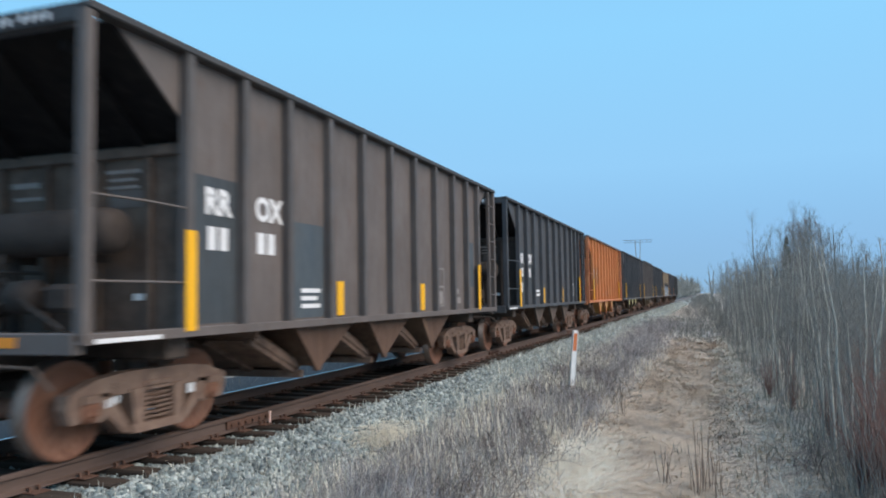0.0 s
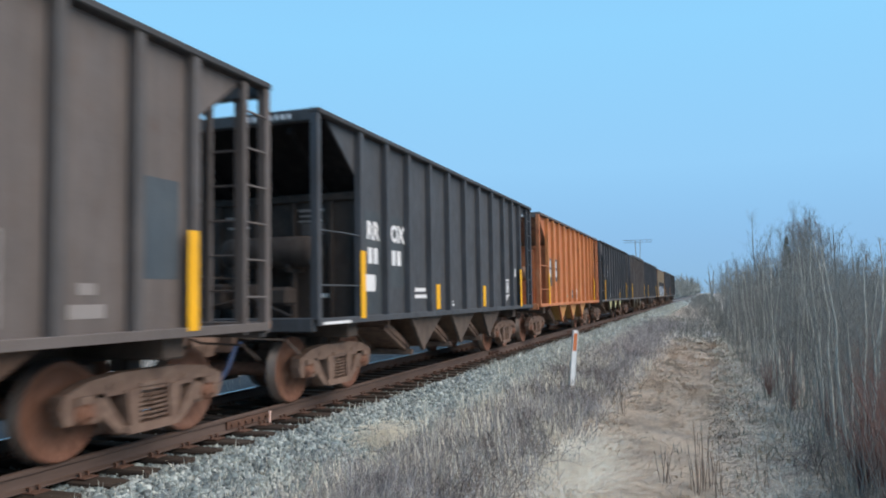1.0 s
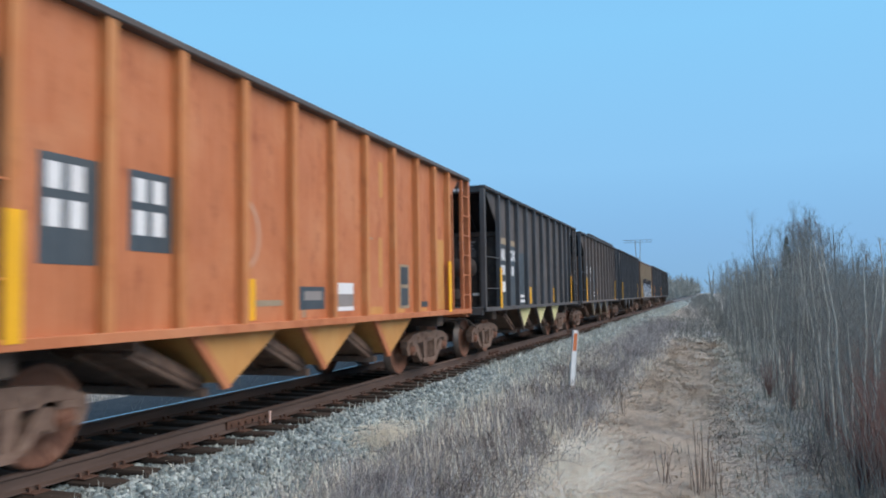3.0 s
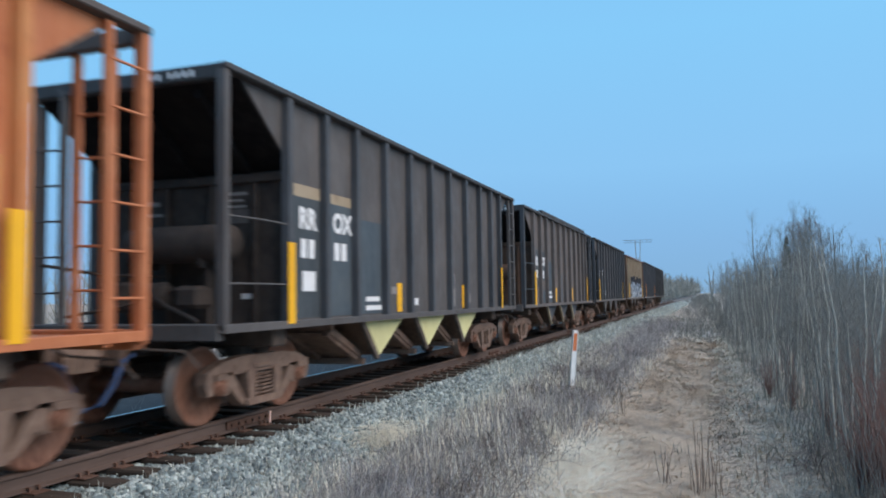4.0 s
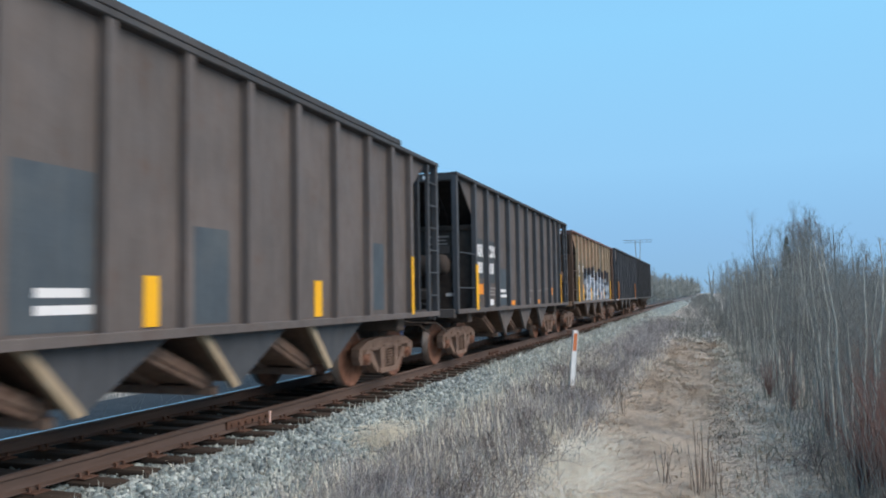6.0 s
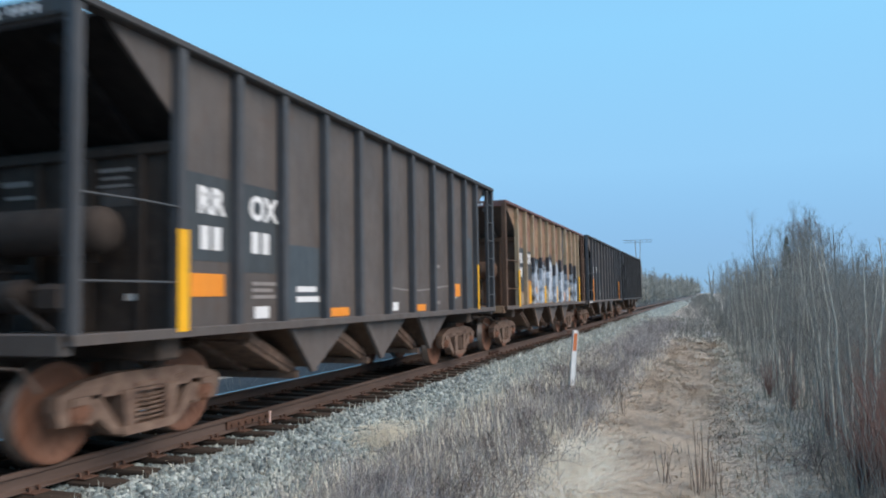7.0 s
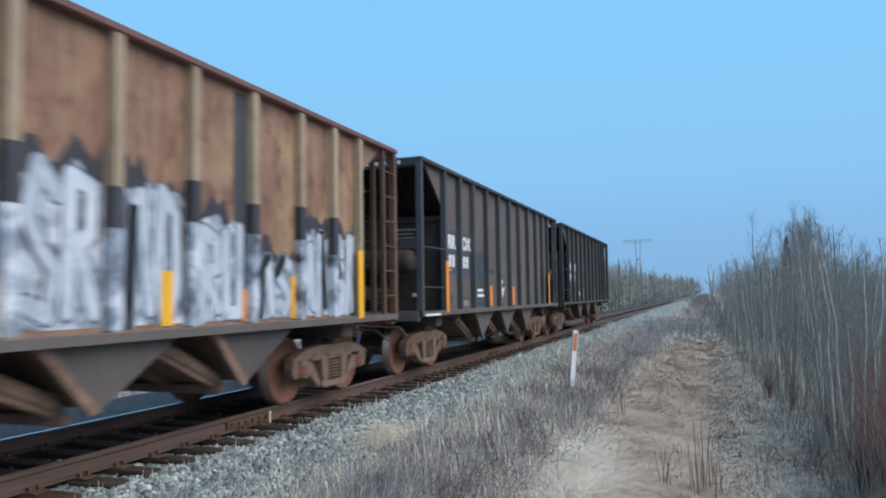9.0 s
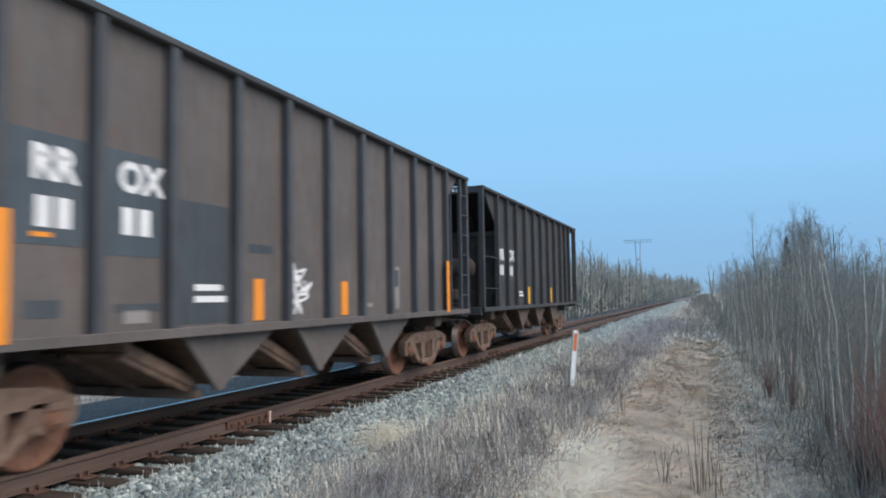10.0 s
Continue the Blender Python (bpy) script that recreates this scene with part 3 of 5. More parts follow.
def make_car(name, label, spec):
    top, body, rib_mat, post_mat = spec.get("top", 4.0), spec["body"], spec.get("ribs", spec["body"]), spec.get("post", spec["body"])
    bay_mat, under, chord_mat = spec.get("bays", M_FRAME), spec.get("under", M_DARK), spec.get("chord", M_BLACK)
    car = tagged(new(name), label, "hopper car", group="hopper cars of the freight train")
    e = CAR
    for s in (-1, 1):
        bm = bmesh.new()
        prism(bm, side_outline(top), *sorted((s * (SHEET - 0.012), s * SHEET)))
        part("side_sheet", bm, body, car)
        bm = bmesh.new()
        box(bm, *sorted((s * (SHEET - 0.04), s * (HALF + 0.02))), 0.0, e, top - 0.075, top, bevel=0.012)
        if spec.get("raised") and s > 0:
            box(bm, SHEET + 0.0, HALF + 0.025, 2.45, e - 1.9, top, top + 0.09, bevel=0.01)
        part("top_chord", bm, chord_mat, car, spec.get("chord_label", ""))
        bm = bmesh.new()
        x0, x1 = sorted((s * (SHEET - 0.05), s * (HALF + 0.005)))
        box(bm, x0, x1, 0.0, e, 1.12, 1.175, bevel=0.006)
        xa, xb = sorted((s * (HALF - 0.01), s * (HALF + 0.008)))
        box(bm, xa, xb, 0.02, e - 0.02, 1.085, 1.135)
        part("side_sill", bm, spec.get("sill", body), car)

        def rib(bm):
            prism(bm, [(-0.066, 0.0), (0.066, 0.0), (0.056, 0.10), (-0.056, 0.10)], 1.165, 1.165 + top - 1.235, "x")
            for v in bm.verts:
                v.co = Vector((v.co.z, v.co.y, v.co.x))
            bmesh.ops.recalc_face_normals(bm, faces=bm.faces[:])
        me = shared(("rib", top, rib_mat.name, s > 0), rib)
        for k, y in enumerate(RIBS):
            r = part("rib", me, rib_mat, car)
            r.location, r.scale = (s * SHEET, y, 0), (s, 1, 1)
        for y in (0.05, e - 0.05):
            bm = bmesh.new()
            box(bm, *sorted((s * (HALF - 0.12), s * HALF)), y - 0.05, y + 0.05, 1.08, top - 0.07, bevel=0.01)
            part("corner_post", bm, post_mat, car)
    for end in (0, 1):
        def yy(v):
            return v if end == 0 else e - v
        bm = bmesh.new()
        box(bm, -SHEET, SHEET, *sorted((yy(0.0), yy(0.11))), top - 0.17, top - 0.005, bevel=0.012)
        part("end_chord", bm, chord_mat, car)
        bm = bmesh.new()
        box(bm, -SHEET - 0.02, SHEET + 0.02, *sorted((yy(-0.03), yy(0.10))), 1.0, 1.185, bevel=0.012)
        box(bm, -SHEET, SHEET, *sorted((yy(0.08), yy(1.5))), 1.10, 1.14)
        box(bm, -SHEET + 0.05, -SHEET + 0.2, *sorted((yy(-0.02), yy(0.06))), 0.62, 0.95)
        part("end_platform", bm, spec.get("platform", body), car)
        bm = bmesh.new()
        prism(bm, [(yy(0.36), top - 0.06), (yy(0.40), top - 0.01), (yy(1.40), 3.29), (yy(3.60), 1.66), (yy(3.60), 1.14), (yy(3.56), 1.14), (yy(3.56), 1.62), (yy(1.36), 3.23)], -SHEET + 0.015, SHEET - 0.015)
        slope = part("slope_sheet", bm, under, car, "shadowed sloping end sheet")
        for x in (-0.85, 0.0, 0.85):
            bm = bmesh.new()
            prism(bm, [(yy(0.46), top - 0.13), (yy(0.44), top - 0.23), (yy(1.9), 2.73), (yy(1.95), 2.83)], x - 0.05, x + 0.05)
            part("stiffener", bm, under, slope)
        bm = bmesh.new()
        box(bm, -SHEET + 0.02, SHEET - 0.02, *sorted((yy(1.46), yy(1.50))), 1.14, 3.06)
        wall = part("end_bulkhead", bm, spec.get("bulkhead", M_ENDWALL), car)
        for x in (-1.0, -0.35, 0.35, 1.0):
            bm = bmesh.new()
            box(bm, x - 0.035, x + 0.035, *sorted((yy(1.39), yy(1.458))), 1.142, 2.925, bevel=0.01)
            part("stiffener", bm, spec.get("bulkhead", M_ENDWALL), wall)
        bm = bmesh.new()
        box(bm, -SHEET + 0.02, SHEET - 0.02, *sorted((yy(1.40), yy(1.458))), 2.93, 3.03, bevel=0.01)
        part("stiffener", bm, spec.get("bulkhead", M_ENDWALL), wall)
        bm = bmesh.new()
        yc = yy(-0.5)
        box(bm, -0.09, 0.09, *sorted((yy(0.3), yc)), 0.80, 0.96, bevel=0.02)
        prism(bm, [(-0.16, 0.70), (0.16, 0.70), (0.20, 0.86), (0.14, 1.02), (-0.14, 1.02), (-0.20, 0.86)], *sorted((yy(-0.34), yy(-0.575))), "y")
        box(bm, -0.3, 0.3, *sorted((yy(0.0), yy(-0.12))), 0.72, 1.02, bevel=0.02)
        part("coupler", bm, M_RUNNING, car, "rusty knuckle coupler")
        bm = bmesh.new()
        tube(bm, [(0.35, yy(0.0), 0.85), (0.37, yy(-0.16), 0.80), (0.36, yy(-0.30), 0.55), (0.30, yy(-0.42), 0.36), (0.16, yy(-0.52), 0.30), (0.05, yy(-0.57), 0.32)], 0.032, sides=6)
        part("air_hose", bm, M_HOSE, car, "dusty blue rubber air hose")
        # uncoupling lever
        bm = bmesh.new()
        tube(bm, [(0.15, yy(-0.20), 1.0), (0.5, yy(-0.10), 0.92), (1.1, yy(-0.08), 0.90), (1.32, yy(-0.10), 0.72)], 0.016, sides=5)
        part("uncoupling_lever", bm, M_FRAME, car)
    # brake gear on the leading platform
    bm = bmesh.new()
    lathe(bm, [(-0.75, 0.02), (-0.74, 0.14), (-0.68, 0.215), (-0.6, 0.235), (0.72, 0.235), (0.80, 0.215), (0.86, 0.14), (0.87, 0.02)], 18, centre=(0.12, 1.05, 2.14))
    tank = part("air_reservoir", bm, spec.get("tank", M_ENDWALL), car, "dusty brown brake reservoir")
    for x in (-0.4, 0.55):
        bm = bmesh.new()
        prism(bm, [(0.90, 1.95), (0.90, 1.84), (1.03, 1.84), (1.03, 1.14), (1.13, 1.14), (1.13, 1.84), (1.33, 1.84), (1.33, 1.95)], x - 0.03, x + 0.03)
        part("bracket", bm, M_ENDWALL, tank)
    bm = bmesh.new()
    box(bm, -0.9, -0.45, 0.75, 1.1, 1.30, 1.68, bevel=0.04)
    box(bm, 0.25, 0.6, 0.8, 1.15, 1.34, 1.62, bevel=0.05)
    lathe(bm, [(-0.2, 0.05), (-0.19, 0.16), (0.12, 0.18), (0.2, 0.1)], 14, centre=(-0.1, 0.95, 1.5))
    for a, b in (((-1.2, 0.5, 1.25), (0.3, 1.0, 1.62)), ((-0.5, 1.0, 1.7), (0.9, 0.4, 1.2)), ((-1.3, 0.3, 1.9), (-0.2, 1.2, 1.75))):
        tube(bm, [a, (Vector(a) + Vector(b)) / 2 + Vector((0, 0, -0.05)), b], 0.022, sides=5)
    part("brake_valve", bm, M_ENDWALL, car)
    # grab irons between post and side, near side leading and far side trailing
    for s, y0, y1 in ((1, 0.08, 1.34), (-1, e - 0.08, e - 1.34)):
        for z in (1.62, 2.36):
            bm = bmesh.new()
            tube(bm, [(s * (HALF - 0.03), y0, z), (s * (HALF + 0.02), (y0 + y1) / 2, z), (s * (HALF - 0.03), y1, z)], 0.013, sides=5)
            part("grab_iron", bm, post_mat, car)
    # ladders at the other corners
    for s, y0, y1 in ((1, e - 0.50, e - 0.05), (-1, 0.05, 0.50)):
        bm = bmesh.new()
        x = s * (HALF - 0.04)
        zs = ladder(bm, y0, y1, 1.05, top - 0.1, 6, x)
        lad = part("ladder", bm, spec.get("ladder", post_mat), car)
        for z in zs:
            bm = bmesh.new()
            tube(bm, [(x + s * 0.03, y0, z), (x + s * 0.03, y1, z)], 0.014, sides=5)
            part("rung", bm, spec.get("ladder", post_mat), lad)
    # end ladders beside them, on the end faces
    for s, y in ((1, e - 0.03), (-1, 0.03)):
        bm = bmesh.new()
        for x in (0.70, 1.12):
            box(bm, *sorted((s * (x - 0.04), s * (x + 0.04))), y - 0.035, y + 0.035, 1.10, top - 0.1, bevel=0.006)
        lad = part("end_ladder", bm, spec.get("ladder", post_mat), car)
        for k in range(5):
            bm = bmesh.new()
            tube(bm, [(s * 0.70, y, 1.55 + 0.42 * k), (s * 1.12, y, 1.55 + 0.42 * k)], 0.014, sides=5)
            part("rung", bm, spec.get("ladder", post_mat), lad)
    # underframe and hopper bays
    bm = bmesh.new()
    box(bm, -0.17, 0.17, 0.1, e - 0.1, 0.80, 1.10, bevel=0.015)
    for y in (1.45, e - 1.45):
        box(bm, -1.34, 1.34, y - 0.16, y + 0.16, 0.86, 1.11, bevel=0.02)
        box(bm, -0.85, -0.6, y - 0.1, y + 0.1, 0.74, 0.88)
        box(bm, 0.6, 0.85, y - 0.1, y + 0.1, 0.74, 0.88)
    part("centre_sill", bm, M_FRAME, car)
    for k, (y0, ya, y1) in enumerate(BAYS):
        bm = bmesh.new()
        bay(bm, y0, ya, y1)
        b = part("hopper_bay", bm, M_RUST if bay_mat is not M_OCHRE else M_OCHRE, car, "rusty hopper bay")
        for s in (-1, 1):
            bm = bmesh.new()
            bay_plate(bm, s, y0, ya, y1)
            part("side_plate", bm, bay_mat, b, spec.get("bay_label", ""))
            bm = bmesh.new()
            bay_edge(bm, s, y0, ya, y1)
            part("bay_flange", bm, spec.get("flange", bay_mat), b)
        make_door(b, y0, ya, y1)
    make_truck(car, 1.45, spec.get("chalked"))
    make_truck(car, e - 1.47)
    # lettering and markings on the near side
    for y, z, h, text in spec.get("text", ()):
        t = part("lettering", lettering(text, h), M_WHITE, car, "white stencilled letters")
        t.location = (SHEET + 0.006, y + 0.15, z)
    for m, y0, y1, z0, z1, *d in spec.get("decals", ()):
        bm = bmesh.new()
        shift = 0.14 if y1 - y0 < 0.74 else 0.0
        decal(bm, y0 + shift, y1 + shift, z0, z1, d[0] if d else 0.003)
        part("marking", bm, m, car)
    for m, y0, y1, z0, z1, *onrib in spec.get("strips", ()):
        bm = bmesh.new()
        x = HALF if onrib else SHEET
        box(bm, x - 0.002, x + 0.012, y0, y1, z0, z1)
        part("reflector_strip", bm, m, car, "yellow reflective strip" if m is M_YELLOW else "orange reflective strip")
    if spec.get("scrape"):
        for k in range(5, 8):
            bm = bmesh.new()
            a, b = RIBS[k] + 0.08, RIBS[k + 1] - 0.08
            up = [(a + (b - a) * i / 6, 1.62 + 0.05 * math.sin(1.4 * (a + (b - a) * i / 6))) for i in range(7)]
            prism(bm, up + [(y, z - 0.022) for y, z in up[::-1]], SHEET - 0.001, SHEET + 0.004)
            part("marking", bm, M_GHOST, car, "pale scraped line")
    if spec.get("chalk"):
        bm = bmesh.new()
        arc = [(4.52 + 0.34 * math.sin(a), 2.18 + 0.42 * math.cos(a)) for a in [0.1 + 0.22 * k for k in range(13)]]
        inner = [(4.52 + 0.27 * math.sin(a), 2.18 + 0.35 * math.cos(a)) for a in [0.1 + 0.22 * k for k in range(13)]]
        for k in range(12):
            prism(bm, [arc[k], arc[k + 1], inner[k + 1], inner[k]], SHEET - 0.001, SHEET + 0.003)
        part("marking", bm, M_CHALK, car, "faint chalked arc")
    if spec.get("scuff"):
        bm = bmesh.new()
        box(bm, HALF + 0.004, HALF + 0.011, 0.12, 0.95, 1.09, 1.13)
        part("marking", bm, M_WHITE, car, "white paint scuff")
        bm = bmesh.new()
        box(bm, 0.55, 0.85, -0.036, -0.028, 1.06, 1.15)
        part("marking", bm, M_AMBER, car, "orange label")
    if spec.get("stencil"):
        for x0, x1, z0, z1, m in ((0.42, 0.86, 2.78, 2.82, M_GHOST), (0.45, 0.80, 2.70, 2.73, M_GHOST), (0.42, 0.84, 2.62, 2.65, M_GHOST), (0.48, 0.88, 2.42, 2.60, M_CHOCOLATE), (-0.9, -0.5, 2.70, 2.76, M_GHOST), (-0.85, -0.45, 2.56, 2.60, M_GHOST), (0.78, 0.95, 1.45, 1.52, M_WHITE)):
            bm = bmesh.new()
            box(bm, x0, x1, 1.452, 1.459, z0, z1)
            part("marking", bm, m, car)
    # stencils on the leading end chord
    x = 0.35
    for k in range(8):
        bm = bmesh.new()
        box(bm, x, x + 0.05, -0.004, 0.001, top - 0.125, top - 0.055)
        part("marking", bm, M_WHITE, car)
        x += 0.095 + (0.07 if k == 3 else 0)
    return car


def bars(m, y0, y1, z0, z1, n, gap=0.35, d=0.006):
    """Unreadable characters in a row, as n upright bars."""
    w = (y1 - y0) / n
    return [(m, y0 + w * k, y0 + w * (k + 1 - gap), z0, z1, d) for k in range(n)]


def lines(m, y0, y1, z0, z1, n, d=0.006):
    h = (z1 - z0) / n
    return [(m, y0, y1 - 0.08 * (k % 2), z0 + h * k, z0 + h * (k + 0.55), d) for k in range(n)]


def marks(up=0.0):
    """The white car number beside the letters, as bars."""
    return bars(M_WHITE, 1.64, 2.06, 1.97 + up, 2.22 + up, 2, 0.3) + bars(M_WHITE, 2.58, 3.02, 1.97 + up, 2.22 + up, 2, 0.3)


LETTERS = ((1.58, 2.36, 0.265, "RR"), (2.53, 2.37, 0.265, "OX"))


def corner(m=M_YELLOW, z=2.14, rear=0.16):
    return [(m, 1.30, 1.46, 1.14, z, True), (m, CAR - 1.36 - rear, CAR - 1.36, 1.14, z, True)]


def short(y, m=M_YELLOW, h=0.48, w=0.20):
    return (m, y, y + w, 1.20, 1.20 + h)


CARS = []


def add_car(label, **spec):
    CARS.append(make_car("hopper_car", label, spec))


def two(a, b, m=M_YELLOW):
    return [short(a, m), short(b, m)]


add_car("grey-brown open hopper car with white lettering and yellow strips", body=M_GREYBROWN, ribs=M_DUSK, bays=M_RUST, bulkhead=M_FRAME, chalked=True, scuff=True, stencil=True, text=LETTERS,
        decals=[(M_BLUEPATCH, 3.42, 4.35, 1.2, 2.42), (M_PATCH, 1.48, 2.32, 1.2, 2.75, 0.002)] + marks() + lines(M_WHITE, 3.6, 4.1, 1.32, 1.62, 3)
        + [(M_GHOST, 8.75, 9.25, 1.25, 1.28), (M_GHOST, 8.75, 8.78, 1.25, 2.0), (M_GHOST, 9.22, 9.25, 1.25, 2.0), (M_GHOST, 8.75, 9.25, 1.97, 2.0), (M_GHOST, 8.75, 9.25, 1.62, 1.65), (M_GHOST, 8.85, 9.15, 1.3, 1.55), (M_GHOST, 9.9, 10.3, 1.30, 1.42), (M_BLUEPATCH, 10.72, 11.28, 1.65, 2.62, 0.002), (M_GHOST, 10.0, 10.2, 1.5, 1.6)],
        strips=corner() + two(4.74, 8.06))
add_car("dark slate open hopper car with white lettering", body=M_SLATE, scuff=True, stencil=True, text=LETTERS,
        decals=[(M_PATCH, 1.48, 2.32, 1.2, 2.78), (M_PATCH, 2.45, 3.26, 1.6, 2.78)] + marks() + [(M_WHITE, 1.46, 1.9, 1.54, 1.80, 0.007)] + lines(M_WHITE, 3.62, 4.25, 1.42, 1.66, 2) + lines(M_WHITE, 5.6, 5.85, 1.25, 1.38, 2)
        + [(M_WHITE, 9.83, 10.45, 1.42, 1.86, 0.004), (M_SLATE, 9.87, 10.41, 1.46, 1.82, 0.006), (M_WHITE, 9.98, 10.3, 1.36, 1.41), (M_WHITE, 10.06, 10.22, 1.31, 1.35), (M_WHITE, 10.92, 11.24, 1.95, 1.99)] + bars(M_WHITE, 9.92, 10.36, 1.52, 1.78, 4, 0.4, 0.009) + bars(M_WHITE, 10.92, 11.24, 2.0, 2.16, 3),
        strips=corner() + two(4.90, 8.13))
add_car("faded orange open hopper car with ochre patches", body=M_ORANGE, chalk=True, ribs=M_ORANGERIB, bays=M_OCHRE, under=M_RUSTTAN, bulkhead=M_ORANGE, tank=M_RUSTTAN, platform=M_ORANGE,
        post=M_ORANGE, chord=M_CHOCOLATE, chord_label="dark rusted top chord", bay_label="ochre triangular side plate", top=4.0, flange=M_ORANGE,
        decals=[(M_BLUEPATCH, 1.55, 2.25, 1.75, 2.65), (M_BLUEPATCH, 2.55, 3.2, 1.9, 2.65)] + bars(M_WHITE, 1.62, 2.1, 2.36, 2.58, 2) + bars(M_WHITE, 1.62, 2.1, 2.05, 2.28, 2) + bars(M_WHITE, 2.62, 3.1, 2.36, 2.58, 2) + bars(M_WHITE, 2.62, 3.1, 2.05, 2.28, 2)
        + [(M_BLUEPATCH, 5.62, 6.30, 1.30, 1.60), (M_GHOST, 5.74, 6.22, 1.42, 1.54, 0.005), (M_TANRIB, 4.62, 5.2, 1.36, 1.43), (M_TANRIB, 5.70, 5.78, 1.2, 1.30), (M_WHITE, 6.65, 7.2, 1.50, 1.66), (M_GHOST, 6.65, 7.2, 1.30, 1.5), (M_WHITE, 6.65, 7.2, 1.26, 1.32, 0.005), (M_OCHRE, 7.55, 8.26, 1.18, 1.30, 0.0022), (M_OCHRE, 8.6, 9.2, 1.18, 1.27, 0.0022), (M_OCHRE, 9.62, 10.3, 1.18, 1.24, 0.0022), (M_TANRIB, 8.62, 8.9, 2.9, 2.93), (M_TANRIB, 7.6, 7.9, 2.35, 2.38), (M_OCHRE, 8.18, 8.30, 3.05, 3.62), (M_OCHRE, 8.14, 8.26, 1.6, 2.4), (M_OCHRE, 10.80, 11.34, 1.2, 1.62), (M_OCHRE, 10.95, 11.3, 1.62, 2.55, 0.0025)]
        + [(M_TANRIB, 9.0, 9.42, 1.25, 2.0, 0.003), (M_PATCH, 9.05, 9.37, 1.30, 1.60, 0.005), (M_PATCH, 9.05, 9.37, 1.66, 1.96, 0.005), (M_PATCH, 9.95, 10.35, 1.26, 1.36)],
        strips=corner() + [(M_AMBER, 7.71, 7.92, 1.20, 1.68), (M_YELLOW, 4.53, 4.73, 1.20, 1.68)])
add_car("dark grey open hopper car with pale yellow hopper bays", body=M_DUSK, ribs=M_SLATE, top=4.025, stencil=True, bays=M_CREAM, bay_label="pale yellow triangular side plate", flange=M_FRAME, text=LETTERS,
        decals=[(M_PATCH, 1.48, 2.32, 1.2, 2.76), (M_BLUEPATCH, 2.45, 3.26, 1.2, 2.76), (M_BLUEPATCH, 3.42, 4.35, 1.2, 2.62), (M_TANRIB, 1.50, 2.30, 2.76, 2.92, 0.004), (M_TANRIB, 2.45, 3.26, 2.76, 2.90, 0.004)]
        + marks() + [(M_WHITE, 1.68, 2.02, 1.54, 1.80, 0.007)] + lines(M_WHITE, 3.62, 4.2, 1.25, 1.52, 2) + [(M_GHOST, 4.62, 4.98, 1.5, 1.62), (M_WHITE, 5.6, 5.85, 1.3, 1.42), (M_GHOST, 7.7, 7.98, 1.25, 1.9), (M_PATCH, 7.74, 7.94, 1.6, 1.86, 0.006), (M_GHOST, 8.8, 9.05, 1.3, 1.5)],
        strips=corner(rear=0.10) + two(5.0, 8.59))
add_car("brown-grey open hopper car with blue-grey patches", body=M_UMBER, raised=True, bulkhead=M_RUST, tank=M_RUST, post=M_SLATE, flange=M_TANRIB, bays=M_SLATE, text=LETTERS,
        decals=[(M_PATCH, 1.48, 2.32, 1.7, 2.82), (M_PATCH, 2.45, 3.26, 1.9, 2.82), (M_BLUEPATCH, 2.46, 3.25, 1.2, 1.6), (M_BLUEPATCH, 3.42, 4.35, 1.2, 2.55), (M_BLUEPATCH, 5.55, 6.3, 1.2, 2.2), (M_BLUEPATCH, 9.75, 10.4, 1.25, 2.3)] + marks() + lines(M_WHITE, 3.6, 4.2, 1.34, 1.62, 2) + [(M_GHOST, 1.6, 1.9, 1.8, 1.9)],
        strips=corner(rear=0.09) + two(4.96, 8.22))
add_car("brown open hopper car with orange labels", body=M_CHOCOLATE, top=4.025, scrape=True, ribs=M_SLATE, stencil=True, bays=M_GREYBROWN, flange=M_GREYBROWN, text=LETTERS, post=M_SLATE,
        decals=[(M_PATCH, 1.48, 2.32, 1.85, 2.76), (M_PATCH, 2.45, 3.26, 1.75, 2.76), (M_BLUEPATCH, 3.42, 4.35, 1.2, 2.12), (M_BLUEPATCH, 10.71, 11.28, 1.2, 2.72)] + marks() + lines(M_WHITE, 3.6, 4.2, 1.4, 1.66, 2)
        + [(M_AMBER, 1.48, 2.05, 1.48, 1.72, 0.006), (M_AMBER, 4.50, 5.10, 1.19, 1.31, 0.006), (M_WHITE, 2.65, 2.95, 1.22, 1.36), (M_WHITE, 6.72, 6.98, 1.22, 1.36), (M_AMBER, 7.86, 8.30, 1.19, 1.31, 0.006), (M_AMBER, 9.82, 10.38, 1.44, 1.70, 0.006), (M_WHITE, 9.9, 10.15, 1.4, 1.46), (M_GHOST, 8.8, 9.1, 1.6, 1.64), (M_GHOST, 8.8, 9.1, 1.3, 1.36), (M_GHOST, 8.85, 9.1, 2.0, 2.05)] + lines(M_GHOST, 2.6, 3.1, 1.45, 1.68, 3),
        strips=corner(rear=0.08))
